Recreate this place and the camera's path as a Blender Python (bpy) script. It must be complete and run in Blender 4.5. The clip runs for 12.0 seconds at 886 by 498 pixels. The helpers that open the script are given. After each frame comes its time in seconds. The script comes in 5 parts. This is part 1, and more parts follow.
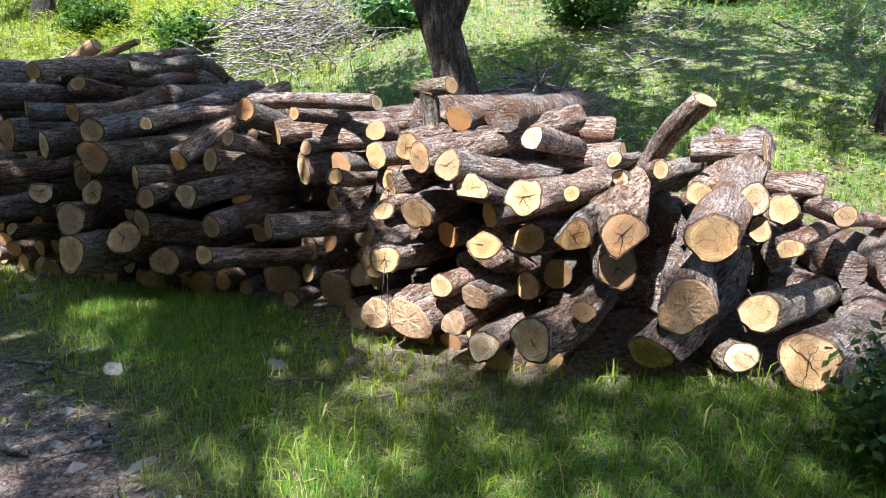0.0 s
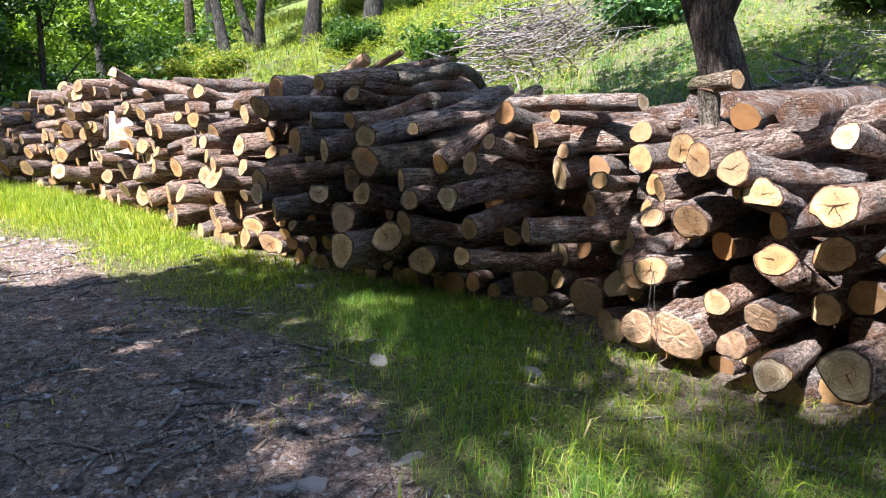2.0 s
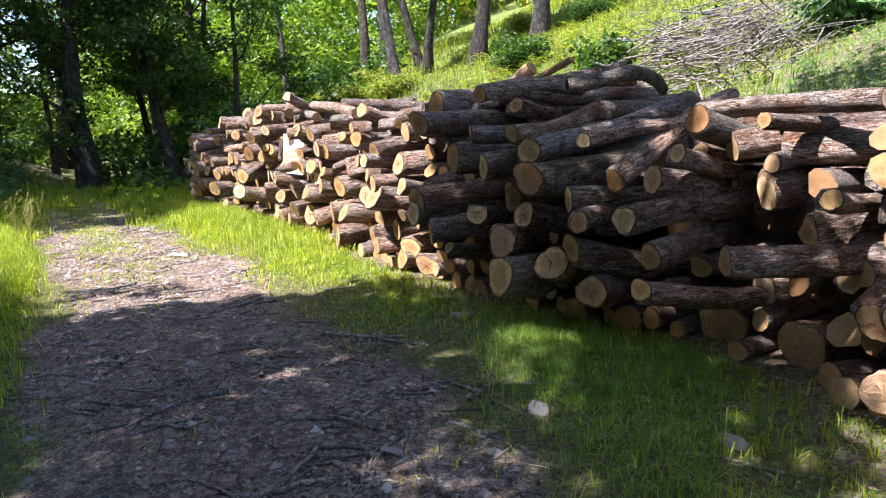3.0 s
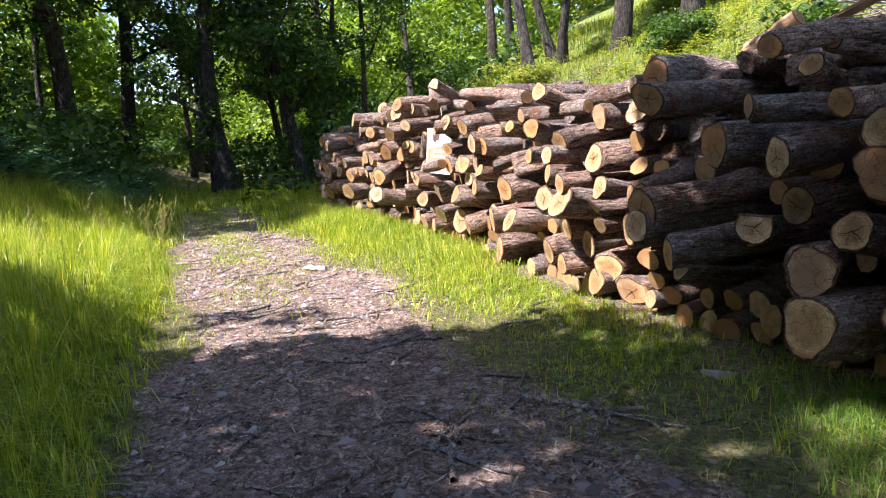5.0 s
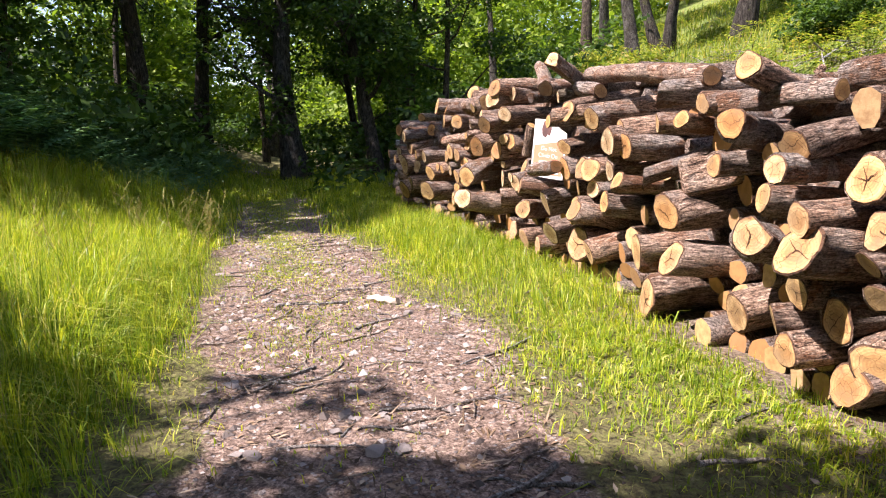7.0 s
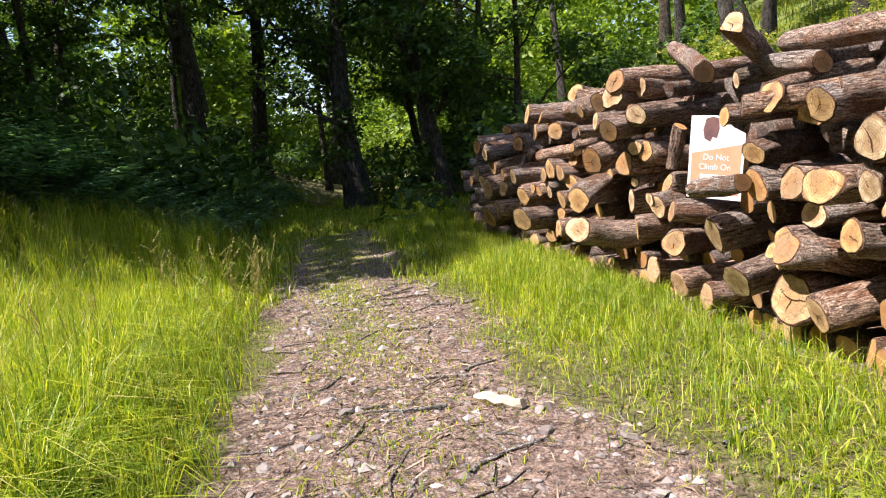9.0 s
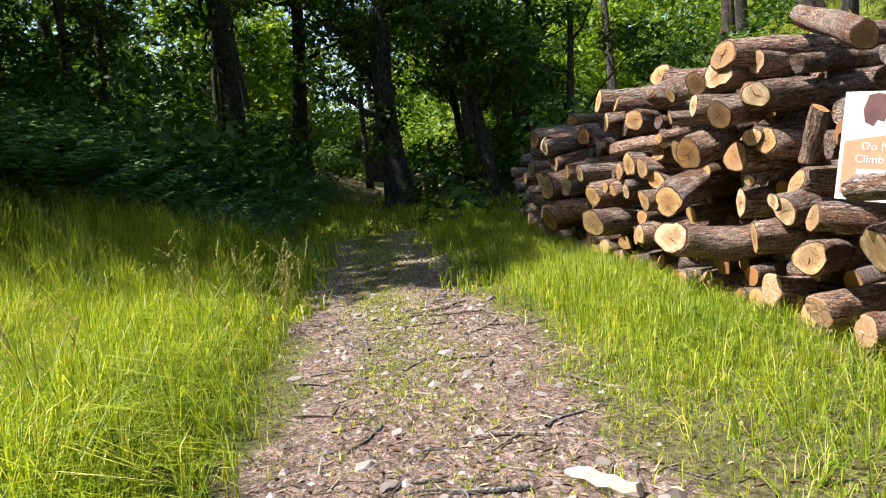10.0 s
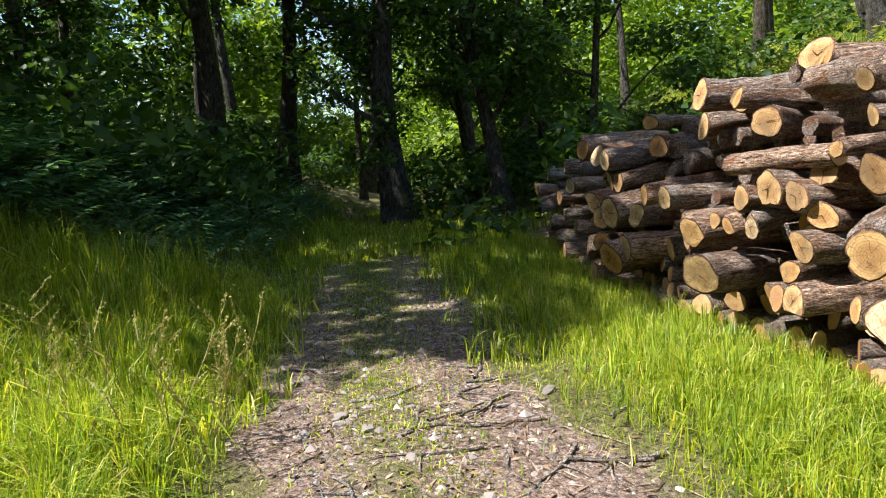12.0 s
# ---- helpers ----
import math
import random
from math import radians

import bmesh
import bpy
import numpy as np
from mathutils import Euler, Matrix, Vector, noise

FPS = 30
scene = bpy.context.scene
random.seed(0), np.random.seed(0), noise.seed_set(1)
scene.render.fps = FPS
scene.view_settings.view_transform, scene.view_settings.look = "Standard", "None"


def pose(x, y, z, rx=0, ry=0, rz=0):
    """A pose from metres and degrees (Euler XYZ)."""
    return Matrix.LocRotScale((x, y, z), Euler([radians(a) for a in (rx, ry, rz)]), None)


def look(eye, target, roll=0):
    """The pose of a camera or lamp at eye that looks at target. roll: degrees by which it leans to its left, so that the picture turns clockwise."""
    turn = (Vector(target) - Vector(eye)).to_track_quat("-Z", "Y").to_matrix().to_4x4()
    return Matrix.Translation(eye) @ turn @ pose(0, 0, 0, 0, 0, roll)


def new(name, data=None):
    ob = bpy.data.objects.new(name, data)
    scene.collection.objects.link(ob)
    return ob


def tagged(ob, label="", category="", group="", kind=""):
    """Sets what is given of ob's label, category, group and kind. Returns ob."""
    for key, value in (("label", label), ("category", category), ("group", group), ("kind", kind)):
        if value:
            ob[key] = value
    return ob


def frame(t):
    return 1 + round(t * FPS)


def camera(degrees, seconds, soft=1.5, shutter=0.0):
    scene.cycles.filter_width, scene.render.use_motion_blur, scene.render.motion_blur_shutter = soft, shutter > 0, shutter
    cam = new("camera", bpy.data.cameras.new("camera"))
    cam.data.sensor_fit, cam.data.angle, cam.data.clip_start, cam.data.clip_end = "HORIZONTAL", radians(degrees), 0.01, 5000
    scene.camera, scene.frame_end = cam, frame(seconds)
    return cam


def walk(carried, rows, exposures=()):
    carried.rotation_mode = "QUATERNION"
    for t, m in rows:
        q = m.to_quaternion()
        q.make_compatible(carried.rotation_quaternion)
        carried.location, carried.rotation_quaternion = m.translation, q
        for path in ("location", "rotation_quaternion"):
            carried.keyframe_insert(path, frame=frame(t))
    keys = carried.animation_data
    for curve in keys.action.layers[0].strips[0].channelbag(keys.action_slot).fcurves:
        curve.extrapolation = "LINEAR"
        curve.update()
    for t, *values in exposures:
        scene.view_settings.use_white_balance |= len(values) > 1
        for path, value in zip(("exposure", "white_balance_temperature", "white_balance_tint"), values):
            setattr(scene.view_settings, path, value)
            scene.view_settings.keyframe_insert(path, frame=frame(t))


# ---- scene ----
cam = camera(67.4, 12.0, 1.1)
EXPOSURES = [(0.0, 1.86, 5600, 10), (2.5, 1.84, 5800, 16), (3.7, 1.78, 5950, 19), (5.5, 1.68, 6150, 24), (7.0, 1.5, 6550, 24), (9.5, 1.24, 6450, 16), (12.0, 1.26, 6350, 9)]
METRES, EYE, TILT, LEAN, TURN = 10.0, 1.53, 0.0, 0.0, 0.0
ROWS = [
    (0.0, 0.0, 0.0, 0.0, 0.08, -13.12, -0.35),
    (0.5, -0.0055, -0.001, 0.0009, 3.61, -12.55, -0.06),
    (1.0, -0.0138, -0.0021, 0.0017, 8.71, -11.89, 0.35),
    (1.5, -0.0211, -0.0021, 0.0016, 13.99, -11.46, -0.0),
    (2.0, -0.025, 0.01, -0.0026, 18.9, -12.45, 1.43),
    (2.5, -0.0272, 0.0372, -0.0064, 24.06, -11.53, 0.82),
    (3.0, -0.0476, 0.0583, -0.0086, 32.79, -10.24, 3.02),
    (3.5, -0.0777, 0.0763, -0.0082, 35.76, -8.46, 5.31),
    (5.5, -0.2239, 0.1697, -0.016, 45.1, -10.59, 4.34),
    (6.0, -0.2627, 0.2, -0.0147, 47.2, -10.42, 4.89),
    (6.5, -0.3041, 0.2271, -0.0121, 47.5, -7.81, 4.49),
    (7.0, -0.3484, 0.2617, -0.0119, 48.93, -10.04, 2.52),
    (9.0, -0.5238, 0.3573, -0.0111, 53.99, -8.14, 6.18),
    (9.5, -0.5674, 0.3827, -0.0155, 53.8, -6.34, 5.13),
    (10.0, -0.6202, 0.4036, -0.016, 57.45, -7.88, 5.81),
    (10.5, -0.6696, 0.4228, -0.0143, 57.55, -7.5, 5.84),
    (11.0, -0.7241, 0.4492, -0.0126, 58.14, -8.09, 5.04),
    (11.5, -0.7758, 0.4717, -0.0106, 57.17, -7.92, 6.17),
    (12.0, -0.8309, 0.5054, -0.0132, 56.94, -6.99, 4.21),
]
walk(cam, [(t, pose(0, 0, EYE, TILT, LEAN, TURN) @ pose(METRES * x, METRES * y, METRES * z, 90 + pitch, roll, yaw)) for t, x, y, z, yaw, pitch, roll in ROWS], EXPOSURES)

# ---- sky and sun ----
SUN_FROM = Vector((-0.20, -0.505, 0.84)).normalized()
world = bpy.data.worlds.new("sky")
scene.world = world
world.use_nodes = True
wn = world.node_tree.nodes
sky = wn.new("ShaderNodeTexSky")
sky.sky_type = 'NISHITA'
sky.sun_disc = False
sky.sun_elevation = math.asin(SUN_FROM.z)
sky.sun_rotation = math.atan2(SUN_FROM.x, SUN_FROM.y)
wn["Background"].inputs["Strength"].default_value = 0.105
world.node_tree.links.new(sky.outputs[0], wn["Background"].inputs["Color"])
sun = new("sun", bpy.data.lights.new("sun", 'SUN'))
sun.data.energy = 5.0
sun.data.angle = radians(0.55)
sun.data.color = (1.0, 0.96, 0.91)
sun.matrix_world = look(SUN_FROM * 60, (0, 0, 0))

# ---- materials ----


def material(name, build, rough=0.8):
    """A node material; build(nodes, links, shader) wires it."""
    m = bpy.data.materials.new(name)
    m.use_nodes = True
    nt = m.node_tree
    sh = nt.nodes["Principled BSDF"]
    sh.inputs["Roughness"].default_value = rough
    sh.inputs["Specular IOR Level"].default_value = 0.25
    build(nt.nodes, nt.links, sh)
    return m


def coords(n, l, scale=(1, 1, 1), kind="Object"):
    tc = n.new("ShaderNodeTexCoord")
    mp = n.new("ShaderNodeMapping")
    mp.inputs["Scale"].default_value = scale
    l.new(tc.outputs[kind], mp.inputs["Vector"])
    return mp.outputs["Vector"]


def noise_node(n, l, vec, scale, detail=4.0, rough=0.6, distort=0.0):
    t = n.new("ShaderNodeTexNoise")
    t.inputs["Scale"].default_value = scale
    t.inputs["Detail"].default_value = detail
    t.inputs["Roughness"].default_value = rough
    t.inputs["Distortion"].default_value = distort
    if vec is not None:
        l.new(vec, t.inputs["Vector"])
    return t.outputs["Fac"]


def ramp(n, l, fac, stops):
    r = n.new("ShaderNodeValToRGB")
    e = r.color_ramp.elements
    while len(e) < len(stops):
        e.new(0.5)
    for k, (p, c) in enumerate(stops):
        e[k].position = p
        e[k].color = (*c, 1)
    l.new(fac, r.inputs["Fac"])
    return r.outputs["Color"]


def mix(n, l, fac, a, b, mode="MIX"):
    m = n.new("ShaderNodeMix")
    m.data_type, m.blend_type = "RGBA", mode
    for sock, v in ((m.inputs[0], fac), (m.inputs[6], a), (m.inputs[7], b)):
        if isinstance(v, (float, int)):
            sock.default_value = v
        elif isinstance(v, tuple):
            sock.default_value = (*v, 1)
        else:
            l.new(v, sock)
    return m.outputs[2]


def bump(n, l, sh, height, strength=0.5, dist=0.02):
    b = n.new("ShaderNodeBump")
    b.inputs["Strength"].default_value = strength
    b.inputs["Distance"].default_value = dist
    l.new(height, b.inputs["Height"])
    l.new(b.outputs["Normal"], sh.inputs["Normal"])


def math_node(n, l, op, a, b=0.0):
    m = n.new("ShaderNodeMath")
    m.operation = op
    for sock, v in ((m.inputs[0], a), (m.inputs[1], b)):
        if isinstance(v, (float, int)):
            sock.default_value = v
        else:
            l.new(v, sock)
    return m.outputs[0]


def object_random(n):
    return n.new("ShaderNodeObjectInfo").outputs["Random"]


def island_random(n):
    return n.new("ShaderNodeNewGeometry").outputs["Random Per Island"]


def shifted(n, l, vec, amount=40.0):
    """The same coordinates moved by a different length for each object."""
    a = n.new("ShaderNodeVectorMath")
    a.operation = "ADD"
    l.new(vec, a.inputs[0])
    l.new(math_node(n, l, "MULTIPLY", object_random(n), amount), a.inputs[1])
    return a.outputs[0]


def plates(n, l, vec, scale, wander=0.35):
    """Distance to the cracks between bark plates, 0 in the crack."""
    w = n.new("ShaderNodeTexNoise")
    w.inputs["Scale"].default_value = scale * 1.3
    l.new(vec, w.inputs["Vector"])
    m = n.new("ShaderNodeVectorMath")
    m.operation = "MULTIPLY_ADD"
    l.new(w.outputs["Color"], m.inputs[0])
    m.inputs[1].default_value = (wander, wander, wander)
    l.new(vec, m.inputs[2])
    t = n.new("ShaderNodeTexVoronoi")
    t.feature = "DISTANCE_TO_EDGE"
    t.inputs["Scale"].default_value = scale
    l.new(m.outputs[0], t.inputs["Vector"])
    return t.outputs["Distance"]


def bark_material(name, dark, mid, pale, moss=0.0, furrow=(5, 34, 34), lichen=0.6, flaked=0.0):
    def build(n, l, sh):
        v = shifted(n, l, coords(n, l))
        long = shifted(n, l, coords(n, l, furrow))
        grain = noise_node(n, l, long, 1.0, 6, 0.7, 0.5)
        patch = noise_node(n, l, v, 4.5, 4, 0.65)
        rnd = object_random(n)
        edge = plates(n, l, long, 1.25, 0.6)
        crack = ramp(n, l, edge, [(0.0, (0.35, 0.35, 0.35)), (0.03, (0.6, 0.6, 0.6)), (0.12, (1, 1, 1))])
        c = ramp(n, l, grain, [(0.37, dark), (0.47, mid), (0.62, pale)])
        if flaked:
            bare = noise_node(n, l, shifted(n, l, coords(n, l, (2.2, 7, 7))), 1.0, 5, 0.7)
            bare = ramp(n, l, math_node(n, l, "ADD", bare, math_node(n, l, "MULTIPLY", rnd, 0.12)), [(0.64 - flaked, (0, 0, 0)), (0.68 - flaked, (1, 1, 1))])
            c = mix(n, l, bare, c, mix(n, l, grain, (0.13, 0.062, 0.036), (0.42, 0.24, 0.145)))
        lich = ramp(n, l, math_node(n, l, "ADD", patch, math_node(n, l, "MULTIPLY", rnd, 0.14)), [(0.58, (0, 0, 0)), (0.66, (1, 1, 1))])
        c = mix(n, l, math_node(n, l, "MULTIPLY", lich, lichen), c, mix(n, l, grain, (0.20, 0.18, 0.16), (0.60, 0.57, 0.52)))
        tint = ramp(n, l, rnd, [(0.0, (0.72, 0.7, 0.7)), (0.3, (1.12, 0.98, 0.88)), (0.6, (0.92, 0.96, 1.0)), (0.8, (0.8, 0.78, 0.78)), (1.0, (1.25, 1.06, 0.94))])
        c = mix(n, l, 1.0, c, tint, "MULTIPLY")
        if moss:
            g = noise_node(n, l, v, 3.2, 4, 0.7)
            c = mix(n, l, ramp(n, l, g, [(0.62 - moss, (0, 0, 0)), (0.72 - moss, (1, 1, 1))]), c, (0.10, 0.105, 0.03))
        c = mix(n, l, crack, dark, c)
        fine = noise_node(n, l, v, 75, 4, 0.7)
        c = mix(n, l, 1.0, c, ramp(n, l, fine, [(0.34, (0.35, 0.33, 0.32)), (0.5, (1, 1, 1)), (0.68, (1.5, 1.48, 1.45))]), "MULTIPLY")
        l.new(c, sh.inputs["Base Color"])
        h = math_node(n, l, "ADD", math_node(n, l, "MULTIPLY", crack, 0.4), math_node(n, l, "ADD", math_node(n, l, "MULTIPLY", grain, 0.9), math_node(n, l, "MULTIPLY", fine, 0.35)))
        bump(n, l, sh, h, 1.0, 0.05)
    return material(name, build, 0.9)


BARK = bark_material("oak_bark", (0.05, 0.034, 0.026), (0.37, 0.26, 0.193), (0.74, 0.59, 0.475), 0.0, (9, 52, 52), 0.5, 0.05)
BARK_MOSS = bark_material("mossy_bark", (0.05, 0.037, 0.022), (0.26, 0.21, 0.15), (0.48, 0.42, 0.32), 0.07, (9, 52, 52), 0.4)
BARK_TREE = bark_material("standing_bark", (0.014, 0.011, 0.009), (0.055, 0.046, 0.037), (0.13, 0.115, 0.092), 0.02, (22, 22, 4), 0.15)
BARK_GREY = bark_material("dead_twig_bark", (0.12, 0.10, 0.085), (0.27, 0.24, 0.21), (0.46, 0.44, 0.40), 0.0, (8, 8, 8))


def build_rim(n, l, sh):
    c = ramp(n, l, noise_node(n, l, shifted(n, l, coords(n, l)), 45, 4, 0.7), [(0.35, (0.035, 0.02, 0.013)), (0.55, (0.13, 0.07, 0.042)), (0.7, (0.26, 0.15, 0.09))])
    l.new(c, sh.inputs["Base Color"])


RIM = material("bark_edge", build_rim, 0.95)


def build_cut(n, l, sh):
    v = coords(n, l)
    wob = noise_node(n, l, v, 9, 3, 0.5)
    sep = n.new("ShaderNodeSeparateXYZ")
    l.new(v, sep.inputs[0])
    rr = math_node(n, l, "SQRT", math_node(n, l, "ADD", math_node(n, l, "POWER", sep.outputs[1], 2.0), math_node(n, l, "POWER", sep.outputs[2], 2.0)))
    rings = math_node(n, l, "SINE", math_node(n, l, "MULTIPLY", math_node(n, l, "ADD", rr, math_node(n, l, "MULTIPLY", wob, 0.03)), 430.0))
    # share of the way from heart to rim
    gen = n.new("ShaderNodeSeparateXYZ")
    l.new(coords(n, l, (1, 1, 1), "Generated"), gen.inputs[0])
    gy = math_node(n, l, "SUBTRACT", gen.outputs[1], 0.5)
    gz = math_node(n, l, "SUBTRACT", gen.outputs[2], 0.5)
    q = math_node(n, l, "MULTIPLY", math_node(n, l, "SQRT", math_node(n, l, "ADD", math_node(n, l, "POWER", gy, 2.0), math_node(n, l, "POWER", gz, 2.0))), 2.0)
    q = math_node(n, l, "ADD", q, math_node(n, l, "MULTIPLY", math_node(n, l, "SUBTRACT", wob, 0.5), 0.5))
    w = shifted(n, l, v)
    stain = noise_node(n, l, w, 15, 6, 0.75)
    grime = noise_node(n, l, w, 5.5, 4, 0.65)
    saw = noise_node(n, l, shifted(n, l, coords(n, l, (1, 6, 90))), 1.0, 5, 0.7)
    check = plates(n, l, w, 14.0, 0.05)
    rnd = object_random(n)
    base = ramp(n, l, rnd, [(0.0, (0.58, 0.29, 0.10)), (0.2, (0.72, 0.48, 0.21)), (0.35, (0.80, 0.66, 0.44)), (0.5, (0.64, 0.38, 0.15)), (0.65, (0.46, 0.29, 0.16)), (0.8, (0.72, 0.50, 0.24)), (1.0, (0.44, 0.19, 0.07))])
    heart = ramp(n, l, q, [(0.42, (0.66, 0.58, 0.5)), (0.62, (0.95, 0.93, 0.9)), (0.84, (1.12, 1.15, 1.18)), (0.97, (0.6, 0.5, 0.42))])
    c = mix(n, l, 1.0, base, heart, "MULTIPLY")
    c = mix(n, l, math_node(n, l, "MULTIPLY", math_node(n, l, "ADD", rings, 1.0), 0.17), c, (0.20, 0.09, 0.035))
    c = mix(n, l, ramp(n, l, stain, [(0.46, (0, 0, 0)), (0.68, (0.8, 0.8, 0.8))]), c, (0.22, 0.10, 0.04))
    c = mix(n, l, ramp(n, l, math_node(n, l, "ADD", grime, math_node(n, l, "MULTIPLY", rnd, 0.1)), [(0.5, (0, 0, 0)), (0.68, (0.7, 0.7, 0.7))]), c, (0.20, 0.14, 0.085))
    c = mix(n, l, math_node(n, l, "MULTIPLY", saw, 0.25), c, (0.60, 0.38, 0.16))
    c = mix(n, l, ramp(n, l, check, [(0.0, (0.7, 0.7, 0.7)), (0.025, (0, 0, 0))]), c, (0.07, 0.03, 0.015))
    l.new(c, sh.inputs["Base Color"])
    bump(n, l, sh, math_node(n, l, "ADD", math_node(n, l, "MULTIPLY", saw, 0.5), math_node(n, l, "MULTIPLY", stain, 0.7)), 0.5, 0.008)


CUT = material("sawn_wood", build_cut, 0.75)


def build_inner(n, l, sh):
    v = coords(n, l)
    base = ramp(n, l, island_random(n), [(0.0, (0.36, 0.17, 0.06)), (0.4, (0.50, 0.30, 0.12)), (0.7, (0.56, 0.38, 0.19)), (1.0, (0.32, 0.15, 0.06))])
    stain = noise_node(n, l, v, 15, 5, 0.7)
    c = mix(n, l, ramp(n, l, stain, [(0.42, (0, 0, 0)), (0.72, (0.8, 0.8, 0.8))]), base, (0.24, 0.12, 0.05))
    l.new(c, sh.inputs["Base Color"])
    bump(n, l, sh, stain, 0.5, 0.008)


INNER_CUT = material("weathered_sawn_wood", build_inner, 0.8)


def build_split(n, l, sh):
    g = noise_node(n, l, coords(n, l, (3, 40, 40)), 1.0, 5, 0.7)
    s = noise_node(n, l, coords(n, l), 7, 3)
    c = ramp(n, l, g, [(0.3, (0.22, 0.09, 0.035)), (0.5, (0.48, 0.25, 0.10)), (0.7, (0.66, 0.42, 0.2))])
    c = mix(n, l, math_node(n, l, "MULTIPLY", s, 0.5), c, (0.50, 0.42, 0.34))
    l.new(c, sh.inputs["Base Color"])
    bump(n, l, sh, g, 0.8, 0.02)


SPLIT = material("torn_wood", build_split, 0.8)


def build_crack(n, l, sh):
    c = ramp(n, l, noise_node(n, l, coords(n, l), 40), [(0.3, (0.03, 0.015, 0.008)), (0.7, (0.09, 0.04, 0.02))])
    l.new(c, sh.inputs["Base Color"])


CRACK = material("crack_in_wood", build_crack, 0.95)


def build_ground(n, l, sh):
    v = coords(n, l)
    at = n.new("ShaderNodeAttribute")
    at.attribute_name = "soil"
    sepc = n.new("ShaderNodeSeparateColor")
    l.new(at.outputs["Color"], sepc.inputs[0])
    big = noise_node(n, l, v, 0.9, 4, 0.6)
    mid = noise_node(n, l, v, 7, 5, 0.7)
    crumb = noise_node(n, l, v, 26, 5, 0.75, 0.6)
    fine = noise_node(n, l, v, 80, 4, 0.7)
    pebble = n.new("ShaderNodeTexVoronoi")
    pebble.inputs["Scale"].default_value = 34
    pebble.inputs["Randomness"].default_value = 1.0
    l.new(v, pebble.inputs["Vector"])
    sepp = n.new("ShaderNodeSeparateColor")
    l.new(pebble.outputs["Color"], sepp.inputs[0])
    dirt = ramp(n, l, math_node(n, l, "ADD", math_node(n, l, "MULTIPLY", crumb, 0.65), math_node(n, l, "MULTIPLY", fine, 0.35)),
                [(0.38, (0.025, 0.018, 0.014)), (0.46, (0.14, 0.098, 0.077)), (0.54, (0.34, 0.25, 0.198)), (0.64, (0.64, 0.52, 0.43))])
    dirt = mix(n, l, math_node(n, l, "MULTIPLY", big, 0.25), dirt, (0.33, 0.225, 0.172))
    dirt = mix(n, l, 1.0, dirt, ramp(n, l, mid, [(0.36, (0.55, 0.50, 0.47)), (0.5, (1, 0.97, 0.95)), (0.66, (1.2, 1.16, 1.12))]), "MULTIPLY")
    # some cells are pebbles set in the soil
    is_peb = math_node(n, l, "MULTIPLY", ramp(n, l, pebble.outputs["Distance"], [(0.30, (1, 1, 1)), (0.42, (0, 0, 0))]), ramp(n, l, sepp.outputs[0], [(0.66, (0, 0, 0)), (0.7, (1, 1, 1))]))
    dirt = mix(n, l, math_node(n, l, "MULTIPLY", is_peb, 0.85), dirt, ramp(n, l, sepp.outputs[1], [(0.0, (0.13, 0.115, 0.11)), (0.6, (0.33, 0.295, 0.275)), (1.0, (0.48, 0.44, 0.41))]))
    turf = ramp(n, l, crumb, [(0.34, (0.04, 0.036, 0.018)), (0.48, (0.14, 0.12, 0.055)), (0.58, (0.19, 0.19, 0.06)), (0.7, (0.36, 0.30, 0.17))])
    litter = ramp(n, l, crumb, [(0.34, (0.045, 0.033, 0.023)), (0.5, (0.20, 0.15, 0.105)), (0.68, (0.44, 0.35, 0.26))])
    k = math_node(n, l, "ADD", sepc.outputs[0], math_node(n, l, "MULTIPLY", math_node(n, l, "SUBTRACT", mid, 0.5), 1.0))
    moss = ramp(n, l, crumb, [(0.34, (0.03, 0.045, 0.012)), (0.48, (0.12, 0.17, 0.035)), (0.58, (0.22, 0.27, 0.05)), (0.7, (0.38, 0.37, 0.12))])
    k3 = math_node(n, l, "ADD", sepc.outputs[2], math_node(n, l, "MULTIPLY", math_node(n, l, "SUBTRACT", noise_node(n, l, v, 1.7, 5, 0.7), 0.5), 2.4))
    turf = mix(n, l, ramp(n, l, k3, [(0.45, (0, 0, 0)), (0.7, (1, 1, 1))]), turf, moss)
    c = mix(n, l, ramp(n, l, k, [(0.35, (0, 0, 0)), (0.6, (1, 1, 1))]), turf, dirt)
    k2 = math_node(n, l, "ADD", sepc.outputs[1], math_node(n, l, "MULTIPLY", math_node(n, l, "SUBTRACT", mid, 0.5), 0.9))
    c = mix(n, l, ramp(n, l, k2, [(0.4, (0, 0, 0)), (0.65, (1, 1, 1))]), c, litter)
    l.new(c, sh.inputs["Base Color"])
    h = math_node(n, l, "ADD", math_node(n, l, "MULTIPLY", crumb, 1.3), math_node(n, l, "ADD", math_node(n, l, "MULTIPLY", fine, 0.4), math_node(n, l, "MULTIPLY", is_peb, 0.5)))
    bump(n, l, sh, h, 1.0, 0.03)


GROUND = material("woodland_ground", build_ground, 0.95)


